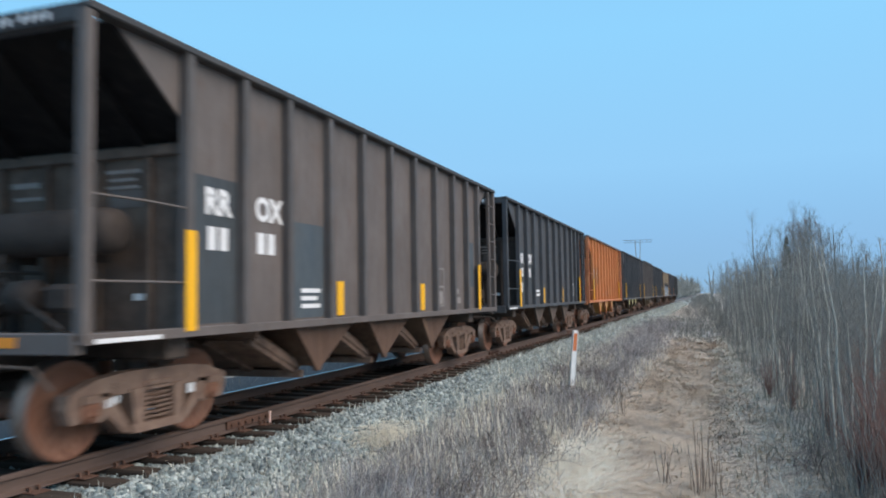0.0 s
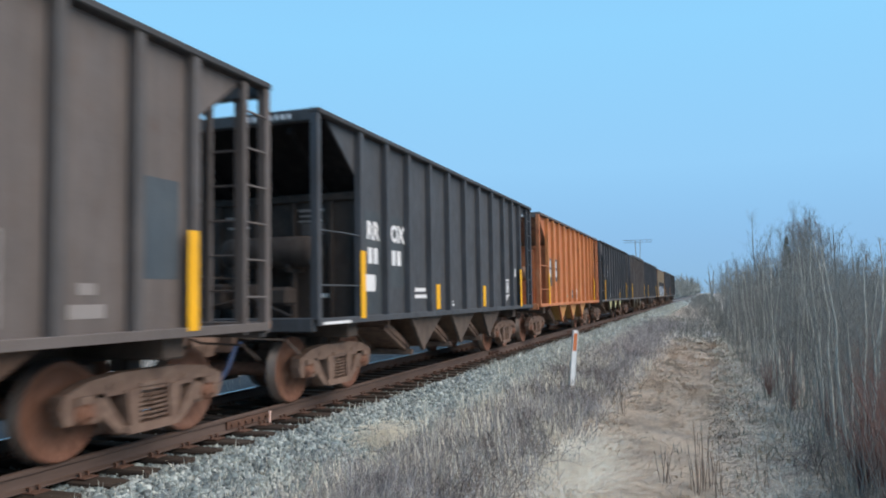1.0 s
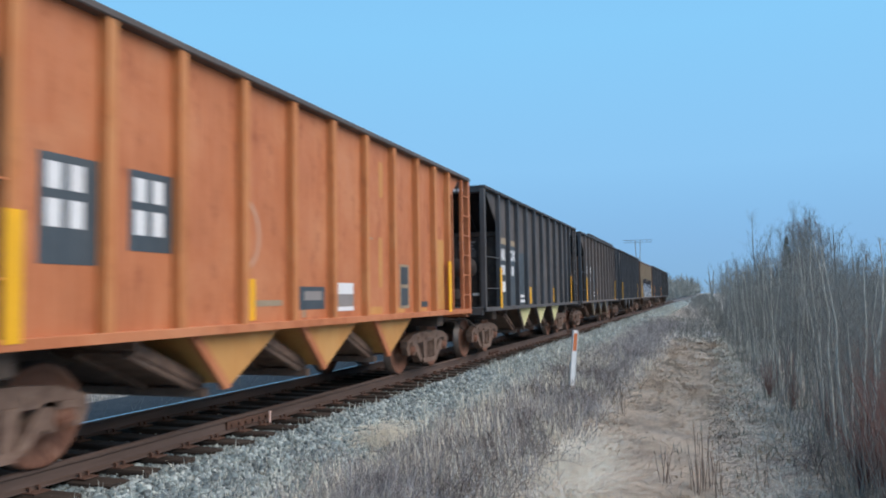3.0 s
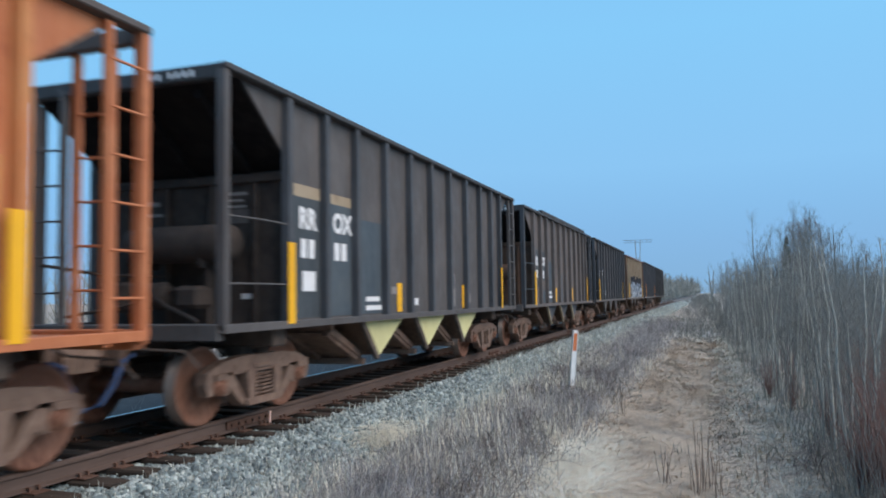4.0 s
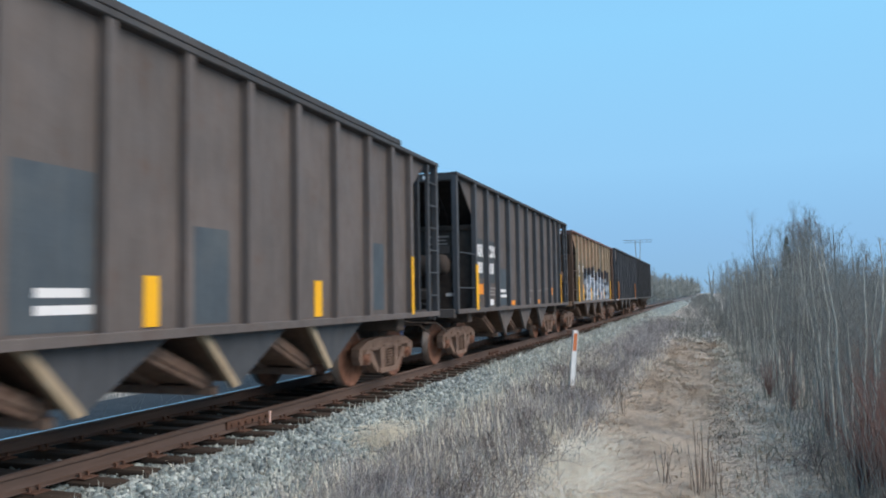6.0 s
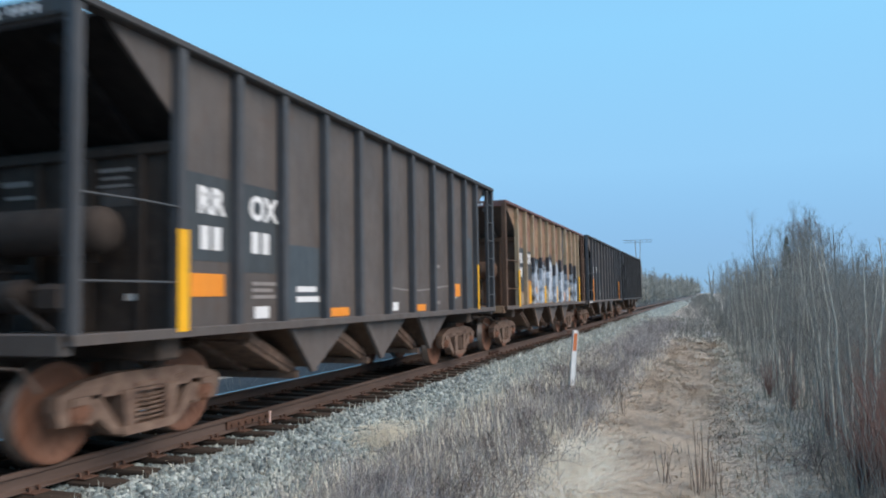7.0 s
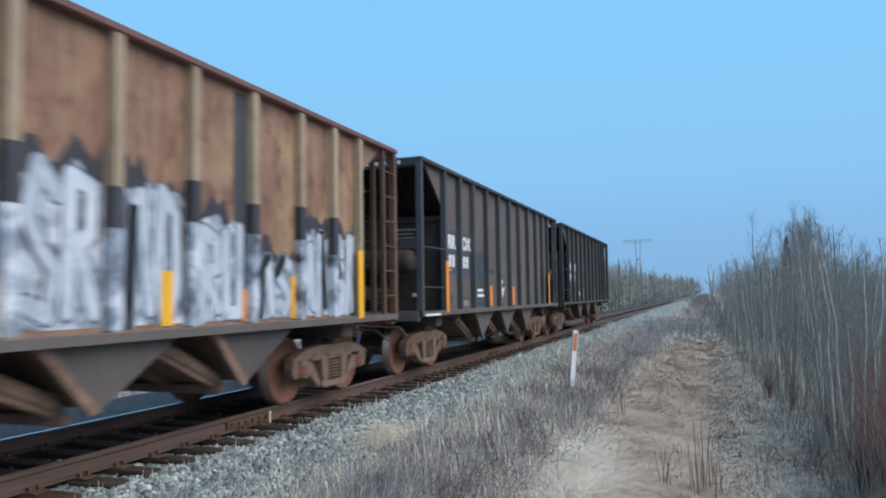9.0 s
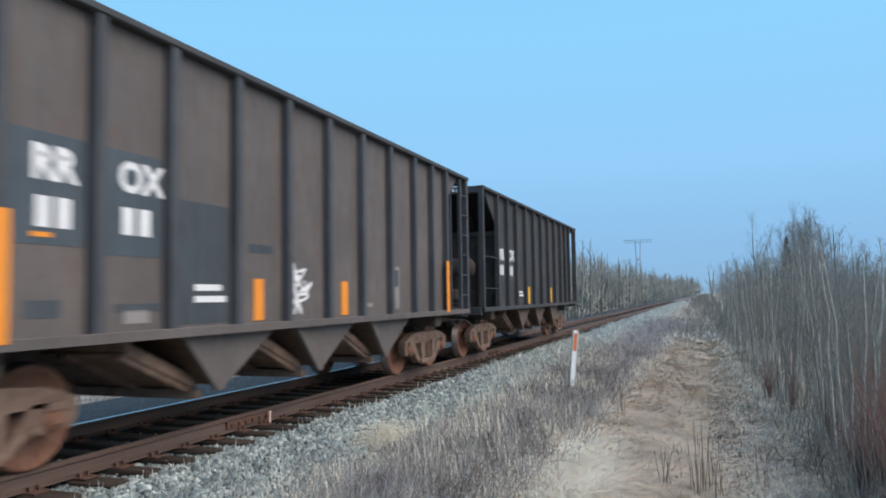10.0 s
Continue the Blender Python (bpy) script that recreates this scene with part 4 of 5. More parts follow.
add_car("rust and tan open hopper car covered in pale graffiti", body=M_RUSTTAN, ribs=M_TANRIB, chord=M_REDCHORD, bulkhead=M_RUST, tank=M_RUST, top=3.90, sill=M_GREYBROWN, bays=M_CHOCOLATE, flange=M_RUNNING, post=M_RUST, under=M_CHOCOLATE, text=LETTERS,
        decals=[(M_PATCH, 1.48, 2.32, 1.55, 2.78), (M_PATCH, 2.45, 3.26, 1.9, 2.72), (M_PATCH, 3.42, 4.35, 2.1, 2.55), (M_PATCH, 8.32, 8.56, 1.2, 3.78, 0.0026), (M_OCHRE, 2.5, 3.2, 1.2, 1.85, 0.004), (M_TANRIB, 1.55, 2.3, 1.2, 1.5, 0.004), (M_OCHRE, 3.55, 4.0, 1.3, 1.7, 0.0025)] + bars(M_WHITE, 1.64, 2.06, 1.97, 2.22, 2, 0.3),
        strips=corner(M_YELLOW) + [short(3.05, h=0.53), short(5.22, h=0.53), short(7.27, h=0.53, w=0.16), short(9.68, h=0.53), short(8.62, M_AMBER, h=0.36, w=0.14)])
add_car("grey-brown open hopper car with blue patches and orange strips", body=M_UMBER, ribs=M_SLATE, scuff=True, stencil=True, bays=M_GREYBROWN, flange=M_GREYBROWN, text=[(y, z + 0.07, h, word) for y, z, h, word in LETTERS], post=M_SLATE,
        decals=[(M_BLUEPATCH, 1.48, 2.32, 1.9, 2.80), (M_BLUEPATCH, 2.45, 3.26, 1.85, 2.80), (M_PATCH, 3.42, 4.35, 1.2, 2.45)] + marks(0.07) + lines(M_WHITE, 3.62, 4.15, 1.42, 1.66, 2)
        + [(M_AMBER, 1.6, 1.8, 1.96, 2.0, 0.007), (M_PATCH, 1.55, 1.9, 1.32, 1.46), (M_PATCH, 2.5, 3.1, 1.34, 1.42), (M_PATCH, 4.6, 5.1, 1.98, 2.08), (M_GHOST, 7.75, 8.0, 1.3, 1.36), (M_GHOST, 8.8, 9.1, 1.25, 1.95), (M_PATCH, 8.84, 9.06, 1.62, 1.9, 0.006), (M_GHOST, 2.62, 2.95, 1.24, 1.36)],
        strips=corner(M_AMBER) + [short(4.83, M_AMBER), short(7.06, M_AMBER)])
add_car("black open hopper car, last of the freight train", body=M_BLACK, text=LETTERS,
        decals=[(M_PATCH, 1.48, 2.32, 1.9, 2.74), (M_PATCH, 2.45, 3.26, 1.85, 2.72)] + marks() + lines(M_WHITE, 3.62, 4.15, 1.42, 1.6, 2), strips=[short(4.9), short(8.2)])


def graffiti(car, seed, y0, y1, z0, z1):
    """Fat rounded strokes in three coats: dark outline, blue shade, white fill; on the flat panels."""
    coats = ((M_SPRAYDARK, 0.098, 0.0045), (M_SPRAYBLUE, 0.086, 0.0065), (M_SPRAYWHITE, 0.068, 0.0085))
    r = random.Random(seed)
    panels = [(a + 0.10, b - 0.10) for a, b in zip(RIBS, RIBS[1:]) if a >= y0 - 0.3 and b <= y1 + 0.3]
    tops = [0.05, 0.12, 0.28, 0.26, 0.02, -0.30, 0.05, 0.05]
    for (pa, pb), rise in zip(panels, tops):
        for (ca, cb) in ((pa + 0.08, (pa + pb) / 2 - 0.02), ((pa + pb) / 2 + 0.04, pb - 0.06)):
            hi, lo = z1 + rise + r.uniform(-0.2, 0.05), z0 + r.uniform(0.0, 0.08)
            w = cb - ca
            shapes = [[(0.1, 0.05), (0.15, 0.5), (0.2, 0.95), (0.8, 0.9), (0.85, 0.6), (0.3, 0.5), (0.9, 0.1)],
                      [(0.85, 0.85), (0.4, 1.0), (0.1, 0.7), (0.5, 0.5), (0.9, 0.3), (0.6, 0.02), (0.1, 0.12)],
                      [(0.1, 0.0), (0.4, 0.9), (0.6, 0.95), (0.95, 0.05)], [(0.1, 0.9), (0.2, 0.1), (0.8, 0.08), (0.85, 0.95)],
                      [(0.5, 0.05), (0.1, 0.4), (0.3, 0.95), (0.8, 0.8), (0.9, 0.3), (0.55, 0.06)]]
            pts = [(ca + (p + r.uniform(-0.08, 0.08)) * w, lo + (q + r.uniform(-0.05, 0.05)) * (hi - lo)) for p, q in r.choice(shapes)]
            for m, fat, lift in coats:
                bm = bmesh.new()
                for (a, b) in zip(pts, pts[1:]):
                    d = Vector((b[0] - a[0], b[1] - a[1]))
                    nrm = Vector((-d.y, d.x)).normalized() * fat
                    ring = []
                    for k in range(7):
                        t = math.pi * k / 6
                        ring.append(Vector(b) + (nrm * math.cos(t) + d.normalized() * fat * math.sin(t)))
                    for k in range(7):
                        t = math.pi * k / 6
                        ring.append(Vector(a) + (-nrm * math.cos(t) - d.normalized() * fat * math.sin(t)))
                    ring = [Vector((min(max(p.x, pa - 0.02), pb + 0.02), max(p.y, 1.19))) for p in ring]
                    lift2 = SHEET + lift + 0.0002 * r.random()
                    bm.faces.new([bm.verts.new((lift2, p.x, p.y)) for p in ring])
                bmesh.ops.solidify(bm, geom=bm.faces[:], thickness=-0.0015)
                part("graffiti", bm, m, car, "sprayed graffiti letter stroke")
    for (pa, pb), rise in zip(panels, tops):
        n = 9
        bm = bmesh.new()
        soot = [(pa - 0.02 + (pb - pa + 0.04) * k / n, z1 + rise + 0.12 + r.uniform(-0.22, 0.14)) for k in range(n + 1)]
        bm.faces.new([bm.verts.new((SHEET + 0.0012, y, z)) for y, z in [(pb + 0.02, z0), *soot[::-1], (pa - 0.02, z0)]])
        bmesh.ops.solidify(bm, geom=bm.faces[:], thickness=-0.0006)
        part("graffiti", bm, M_SPRAYDARK, car, "sooty sprayed edge")
        bm = bmesh.new()
        edge = [(pa - 0.02 + (pb - pa + 0.04) * k / n, z1 + rise - 0.05 + r.uniform(-0.12, 0.10)) for k in range(n + 1)]
        bm.faces.new([bm.verts.new((SHEET + 0.002, y, z)) for y, z in [(pb + 0.02, z0), *edge[::-1], (pa - 0.02, z0)]])
        bmesh.ops.solidify(bm, geom=bm.faces[:], thickness=-0.001)
        part("graffiti", bm, M_SPRAYMIX, car, "cloudy sprayed graffiti background")
    for y in RIBS[2:-1]:
        za, zb = z1 - r.uniform(0.0, 0.3), z1 + r.uniform(0.1, 0.35)
        for m, lo, hi in ((M_SPRAYMIX, 1.19, za), (M_SPRAYDARK, za, zb)):
            bm = bmesh.new()
            box(bm, SHEET + 0.012, HALF + 0.003, y - 0.069, y + 0.069, lo, hi)
            part("graffiti", bm, m, car, "sprayed graffiti on a rib")


def scribble(car, seed, y0, y1, z0, z1, mat, count=16):
    """A small tag of short crossing strokes."""
    r = random.Random(seed)
    p = Vector((r.uniform(y0, y1), r.uniform(z0, z1)))
    for k in range(count):
        q = Vector((min(max(p.x + r.uniform(-0.3, 0.3), y0), y1), min(max(p.y + r.uniform(-0.3, 0.3), z0), z1)))
        d = (q - p)
        n = Vector((-d.y, d.x)).normalized() * 0.016
        bm = bmesh.new()
        prism(bm, [tuple(p + n), tuple(p - n), tuple(q - n), tuple(q + n)], SHEET - 0.001, SHEET + 0.004 + 0.0003 * k)
        part("tag_stroke", bm, mat, car, "pale spray-painted tag")
        p = q


scribble(CARS[7], 12, 5.74, 6.30, 1.25, 1.90, M_WHITE, 34)
graffiti(CARS[6], 5, 3.3, CAR - 1.36, 1.22, 2.32)


# ---- marker post ----
def make_post():
    x, y = -2.98, 17.2
    z = float(lie(x, y))
    post = tagged(new("marker_post"), "leaning white plastic marker post with an orange top band", "marker post")
    post.location, post.rotation_euler = (x, y, z - 0.02), (0.0, radians(6.0), radians(38))
    bm = bmesh.new()
    box(bm, -0.06, 0.06, -0.02, 0.02, 0.0, 1.45, bevel=0.008)
    box(bm, -0.06, -0.045, -0.03, 0.03, 0.0, 1.45, bevel=0.004)
    box(bm, 0.045, 0.06, -0.03, 0.03, 0.0, 1.45, bevel=0.004)
    part("stake", bm, M_POST, post)
    bm = bmesh.new()
    box(bm, -0.044, 0.044, -0.026, 0.026, 0.99, 1.38, bevel=0.003)
    part("reflector", bm, M_POSTTOP, post, "orange reflective band")


make_post()


# ---- distant pylon ----
def make_pylon():
    pylon = tagged(new("power_pylon"), "grey steel lattice power pylon far beyond the trees", "pylon")
    x, y = -33.5, 400.0
    pylon.location = (x, y, float(lie(x, y)))
    h = 29.5
    bm = bmesh.new()
    for s in (-1, 1):
        for q in (-1, 1):
            tube(bm, [(s * 3.0, q * 3.0, 0), (s * 0.9, q * 0.9, 20), (s * 1.3, q * 0.7, h)], 0.13, 0.10, 4)
    for k in range(9):
        z0, z1 = k * 2.3, (k + 1) * 2.3
        w0, w1 = 3.0 - 2.1 * z0 / 20.7, 3.0 - 2.1 * z1 / 20.7
        for s in (-1, 1):
            tube(bm, [(-w0, s * w0, z0), (w1, s * w1, z1)], 0.07, sides=3)
            tube(bm, [(w0, s * w0, z0), (-w1, s * w1, z1)], 0.07, sides=3)
    part("tower", bm, M_LATTICE, pylon)
    for z in (h - 1.2, h):
        bm = bmesh.new()
        tube(bm, [(-7.2, 0, z + 0.15), (0, 0, z), (7.2, 0, z + 0.15)], 0.12, sides=4)
        part("crossarm", bm, M_LATTICE, pylon)
    for k in range(7):
        bm = bmesh.new()
        tube(bm, [(-6 + 2 * k, 0, h - 1.15), (-5 + 2 * k, 0, h + 0.05)], 0.07, sides=3)
        part("brace", bm, M_LATTICE, pylon)


make_pylon()


# ---- plants ----
def rods(paths, radii, sides):
    """Round rods, all with the same number of points: paths (n, k, 3), radii (n, k)."""
    n, k, _ = paths.shape
    d = np.gradient(paths, axis=1)
    d /= np.linalg.norm(d, axis=2, keepdims=True) + 1e-9
    ref = np.where(np.abs(d[..., 2:3]) > 0.8, np.array([1.0, 0, 0]), np.array([0, 0, 1.0]))
    u = np.cross(d, ref)
    u /= np.linalg.norm(u, axis=2, keepdims=True) + 1e-9
    w = np.cross(d, u)
    a = 2 * np.pi * np.arange(sides) / sides
    v = paths[:, :, None] + radii[..., None, None] * (np.cos(a)[:, None] * u[:, :, None] + np.sin(a)[:, None] * w[:, :, None])
    i = np.arange(n * k * sides).reshape(n, k, sides)
    j = np.roll(i, -1, axis=2)
    f = np.stack([i[:, :-1], j[:, :-1], j[:, 1:], i[:, 1:]], -1).reshape(-1, 4)
    return v.reshape(-1, 3), f


def join(pieces):
    vs, fs, n = [], [], 0
    for v, f in pieces:
        vs.append(v)
        fs.append(f + n)
        n += len(v)
    return np.concatenate(vs), np.concatenate(fs)


def sapling(seed, height, branches=26, twigs=4, thick=1.0, spread=0.16, bare=0.3):
    """A young bare tree: a bent stem, rising limbs, fine twigs. Returns (stem, crown)."""
    rng = np.random.default_rng(seed)
    t = np.linspace(0, 1, 7)
    lean = rng.normal(0, 0.05, 2)
    wob = np.cumsum(rng.normal(0, 0.016, (7, 2)), 0) * height
    stem = np.stack([lean[0] * height * t ** 1.5 + wob[:, 0] * t, lean[1] * height * t ** 1.5 + wob[:, 1] * t, height * t], -1)
    r0 = 0.0055 * height * thick
    trunk = rods(stem[None], (r0 * (1 - 0.85 * t) + 0.003)[None], 5)
    at = bare + (0.98 - bare) * rng.random(branches) ** 0.8
    base = np.stack([np.interp(at, t, stem[:, k]) for k in range(3)], -1)
    ang = rng.uniform(0, 2 * np.pi, branches)
    length = height * spread * rng.uniform(0.5, 1.25, branches) * (1.25 - at)
    out = np.stack([np.cos(ang), np.sin(ang), rng.uniform(0.7, 1.6, branches)], -1)
    out /= np.linalg.norm(out, axis=1, keepdims=True)
    k = np.linspace(0, 1, 3)
    limb = base[:, None] + out[:, None] * (length[:, None] * k)[..., None]
    limb[:, :, 2] += (0.28 * length[:, None] * k ** 2)
    limb += rng.normal(0, 0.02, limb.shape) * length[:, None, None] * k[:, None]
    rl = np.maximum(0.0026, r0 * 0.42 * (1.1 - at))[:, None] * (1 - 0.7 * k) * max(1.0, thick * 0.8)
    pieces = [rods(limb, rl, 3)]
    m = branches * twigs
    pick = np.repeat(np.arange(branches), twigs)
    f = rng.uniform(0.25, 1.0, m)
    tb = np.stack([np.array([np.interp(f[i], k, limb[pick[i], :, c]) for i in range(m)]) for c in range(3)], -1)
    a2 = rng.uniform(0, 2 * np.pi, m)
    d2 = np.stack([np.cos(a2), np.sin(a2), rng.uniform(0.2, 1.5, m)], -1)
    d2 /= np.linalg.norm(d2, axis=1, keepdims=True)
    tw = tb[:, None] + d2[:, None] * (length[pick] * rng.uniform(0.3, 0.8, m))[:, None, None] * np.array([0, 1.0])[None, :, None]
    pieces.append(rods(tw, np.repeat(np.array([[0.0022, 0.0010]]) * max(1.0, thick), m, 0), 3))
    return trunk, join(pieces)


def front(y):
    return np.maximum(0.12, 1.75 - 0.021 * np.asarray(y, float))


def make_saplings():
    rng = np.random.default_rng(21)
    variants = []
    for k in range(8):
        trunk, crown = sapling(100 + k, 4.2, 26, 6, thick=0.72 if k % 3 else 1.25, spread=0.19)
        variants.append((mesh_from("trunk", *trunk), mesh_from("crown", *crown)))
    tall = []
    for k in range(3):
        trunk, crown = sapling(300 + k, 7.5, 52, 9, thick=1.15, spread=0.21, bare=0.25)
        tall.append((mesh_from("trunk", *trunk), mesh_from("crown", *crown)))

    def plant(meshes, x, y, size, label, turn, mat, twig=M_TWIG):
        tree = tagged(new("bare_tree"), label, "tree", group="bare trees beside the ditch")
        tree.matrix_basis = Matrix.LocRotScale((x, y, float(lie(x, y)) - 0.05), Euler((rng.normal(0, 0.03), rng.normal(0, 0.04), turn)), (size,) * 3)
        part("trunk", meshes[0], mat, tree)
        part("crown", meshes[1], twig, tree)
    for k in range(110):
        y = 10.5 + 30 * rng.random() ** 1.3
        x = float(front(y)) + abs(rng.normal(0, 0.05 * y ** 0.8))
        pale = k % 2 == 0
        plant(variants[(0, 3, 6)[k // 2 % 3] if pale else k % 8], x, y, rng.uniform(0.60, 0.95) * (0.74 + 0.007 * y), "slender pale-barked bare sapling in dead grass" if pale else "slender grey bare sapling in dead grass", rng.uniform(0, 6.28), M_PALEBARK if pale else M_BARK)
    for k, (x, y, h) in enumerate([(2.75, 48, 1.02), (2.5, 52, 0.98), (4.55, 46, 1.04), (5.0, 47, 1.02), (5.6, 46, 1.0), (5.15, 50, 1.05), (3.9, 44, 0.9), (6.5, 45, 0.85), (8.2, 48, 0.75), (7.3, 47, 0.8), (4.3, 45, 0.85), (4.75, 45.5, 0.88), (4.1, 47, 0.86), (5.3, 44, 0.84), (4.9, 48, 0.92), (5.8, 48, 0.86)]):
        plant(tall[k % 3], x, y, h * 0.90, "tall bare tree rising above the saplings", k * 2.4, M_BARK)
    brown = []
    for k in range(2):
        trunk, crown = sapling(400 + k, 6.4, 60, 14, thick=1.2, spread=0.17, bare=0.5)
        brown.append((mesh_from("trunk", *trunk), mesh_from("crown", *crown)))
    for k, (x, y, h) in enumerate([(4.65, 49, 0.97), (5.0, 50, 1.0), (5.35, 49, 1.02), (5.7, 50, 1.0), (6.1, 49.5, 0.97), (5.2, 51, 1.04)]):
        plant(brown[k % 2], x, y, h, "brown-twigged bare tree with a dense crown", k * 1.7, M_BARK, M_STALK)
    spruce = tagged(new("spruce_tree"), "small dark spruce standing among the bare trees", "tree")
    spruce.matrix_basis = Matrix.LocRotScale((4.45, 50.0, float(lie(4.45, 50.0))), Euler((0, 0, 0)), (0.9, 0.9, 0.89))
    bm = bmesh.new()
    tube(bm, [(0, 0, 0), (0.02, 0, 3), (0, 0.02, 6.3)], 0.09, 0.012, 7)
    part("trunk", bm, M_BARK, spruce)
    m = 420
    a, at = rng.uniform(0, 6.28, m), 1.2 + 5.05 * rng.random(m) ** 0.8
    ln = (0.08 + 0.20 * (6.35 - at)) * rng.uniform(0.7, 1.1, m)
    kk = np.linspace(0, 1, 3)
    limb = np.stack([np.cos(a)[:, None] * ln[:, None] * kk, np.sin(a)[:, None] * ln[:, None] * kk, at[:, None] - 0.25 * ln[:, None] * kk ** 1.5], -1)
    part("crown", mesh_from("crown", *rods(limb, np.repeat(np.array([[0.03, 0.045, 0.006]]), m, 0), 4)), M_SPRUCE, spruce)
    # the thicket behind, joined
    light = [sapling(500 + k, 4.4, 20, 5, thick=0.72, spread=0.22, bare=0.08) for k in range(7)]
    stems, crowns = [], []
    for k in range(880):
        y = 11.5 + 95 * rng.random() ** 1.15
        lo, hi = float(front(y)) + 0.3, 0.225 * y + 0.8
        x = lo + (hi - lo) * rng.random()
        az = math.degrees(math.atan2(x, y))
        hump = 1.06 + 0.42 * math.exp(-((az - 5.6) / 2.2) ** 2) + 0.30 * math.exp(-((az - 1.3) / 0.9) ** 2)
        size = hump * rng.uniform(0.50, 0.92) * (0.68 + 0.006 * y) * (0.8 + 0.2 * min(1, (x - lo) / 1.5))
        a = rng.uniform(0, 6.28)
        trunk, crown = light[k % 7]
        m = np.array([[math.cos(a), -math.sin(a), rng.normal(0, 0.05)], [math.sin(a), math.cos(a), rng.normal(0, 0.05)], [0, 0, 1]]) * size
        p = np.array([x, y, float(lie(x, y)) - 0.05])
        stems.append((trunk[0] @ m.T + p, trunk[1]))
        crowns.append((crown[0] @ m.T + p, crown[1]))
    wood = tagged(new("sapling_thicket"), "dense grey thicket of bare saplings along the ditch", "thicket", kind="stuff")
    part("stems", mesh_from("stems", *join(stems)), M_BARK, wood)
    part("twigs", mesh_from("twigs", *join(crowns)), M_TWIG, wood)
    # brush at the foot of the thicket
    n = 2400
    y = 9.0 + 80 * rng.random(n) ** 1.8
    x = front(y) - 0.25 + (0.10 * y + 0.8) * rng.random(n) ** 1.2
    h = rng.uniform(0.5, 1.7, n)
    k = np.linspace(0, 1, 4)
    d = rng.normal(0, 0.28, (n, 2))
    p = np.stack([x[:, None] + d[:, :1] * h[:, None] * k ** 1.5, y[:, None] + d[:, 1:] * h[:, None] * k ** 1.5, lie(x, y)[:, None] - 0.03 + h[:, None] * k], -1)
    n2 = 4000
    y2 = 42.0 * (900 / 42.0) ** rng.random(n2)
    x2 = rng.uniform(-4.0, 1.2, n2) + 0.3 * np.sin(0.3 * y2)
    h2 = rng.uniform(0.35, 1.0, n2) * np.clip((x2 + 4.4) / 3.0, 0.15, 1.4)
    d2 = rng.normal(0, 0.35, (n2, 2))
    p2 = np.stack([x2[:, None] + d2[:, :1] * h2[:, None] * k ** 1.5, y2[:, None] + d2[:, 1:] * h2[:, None] * k ** 1.5, lie(x2, y2)[:, None] - 0.03 + h2[:, None] * k], -1)
    n3 = 4600
    y3 = 4.0 * (700 / 4.0) ** rng.random(n3)
    x3 = rng.uniform(-24, -13.2, n3) + 3.0 * (rng.random(n3) < 0.25)
    h3 = rng.uniform(0.4, 1.1, n3)
    d3 = rng.normal(0, 0.45, (n3, 2))
    p3 = np.stack([x3[:, None] + d3[:, :1] * h3[:, None] * k ** 1.5, y3[:, None] + d3[:, 1:] * h3[:, None] * k ** 1.5, lie(x3, y3)[:, None] - 0.03 + h3[:, None] * k], -1)
    n4 = 2600
    y4 = 135.0 * (900 / 135.0) ** rng.random(n4)
    x4 = rng.uniform(-4.9, 1.5, n4)
    h4 = rng.uniform(0.5, 1.3, n4) * np.clip((y4 - 120) / 70, 0.3, 1.0)
    d4 = rng.normal(0, 0.4, (n4, 2))
    p4 = np.stack([x4[:, None] + d4[:, :1] * h4[:, None] * k ** 1.5, y4[:, None] + d4[:, 1:] * h4[:, None] * k ** 1.5, lie(x4, y4)[:, None] - 0.03 + h4[:, None] * k], -1)
    p2, n2, y2 = np.concatenate([p2, p3, p4]), n2 + n3 + n4, np.concatenate([y2, y3, y4])
    p, n, y = np.concatenate([p, p2]), n + n2, np.concatenate([y, y2 * 1.6])
    v = rods(p, np.repeat((0.0045 * (1 - 0.75 * k))[None], n, 0) * (0.7 + y / 40)[:, None], 3)
    tagged(part("underbrush", mesh_from("underbrush", *v), M_TWIG), "grey-brown leafless underbrush below the saplings", "underbrush", kind="stuff")


make_saplings()


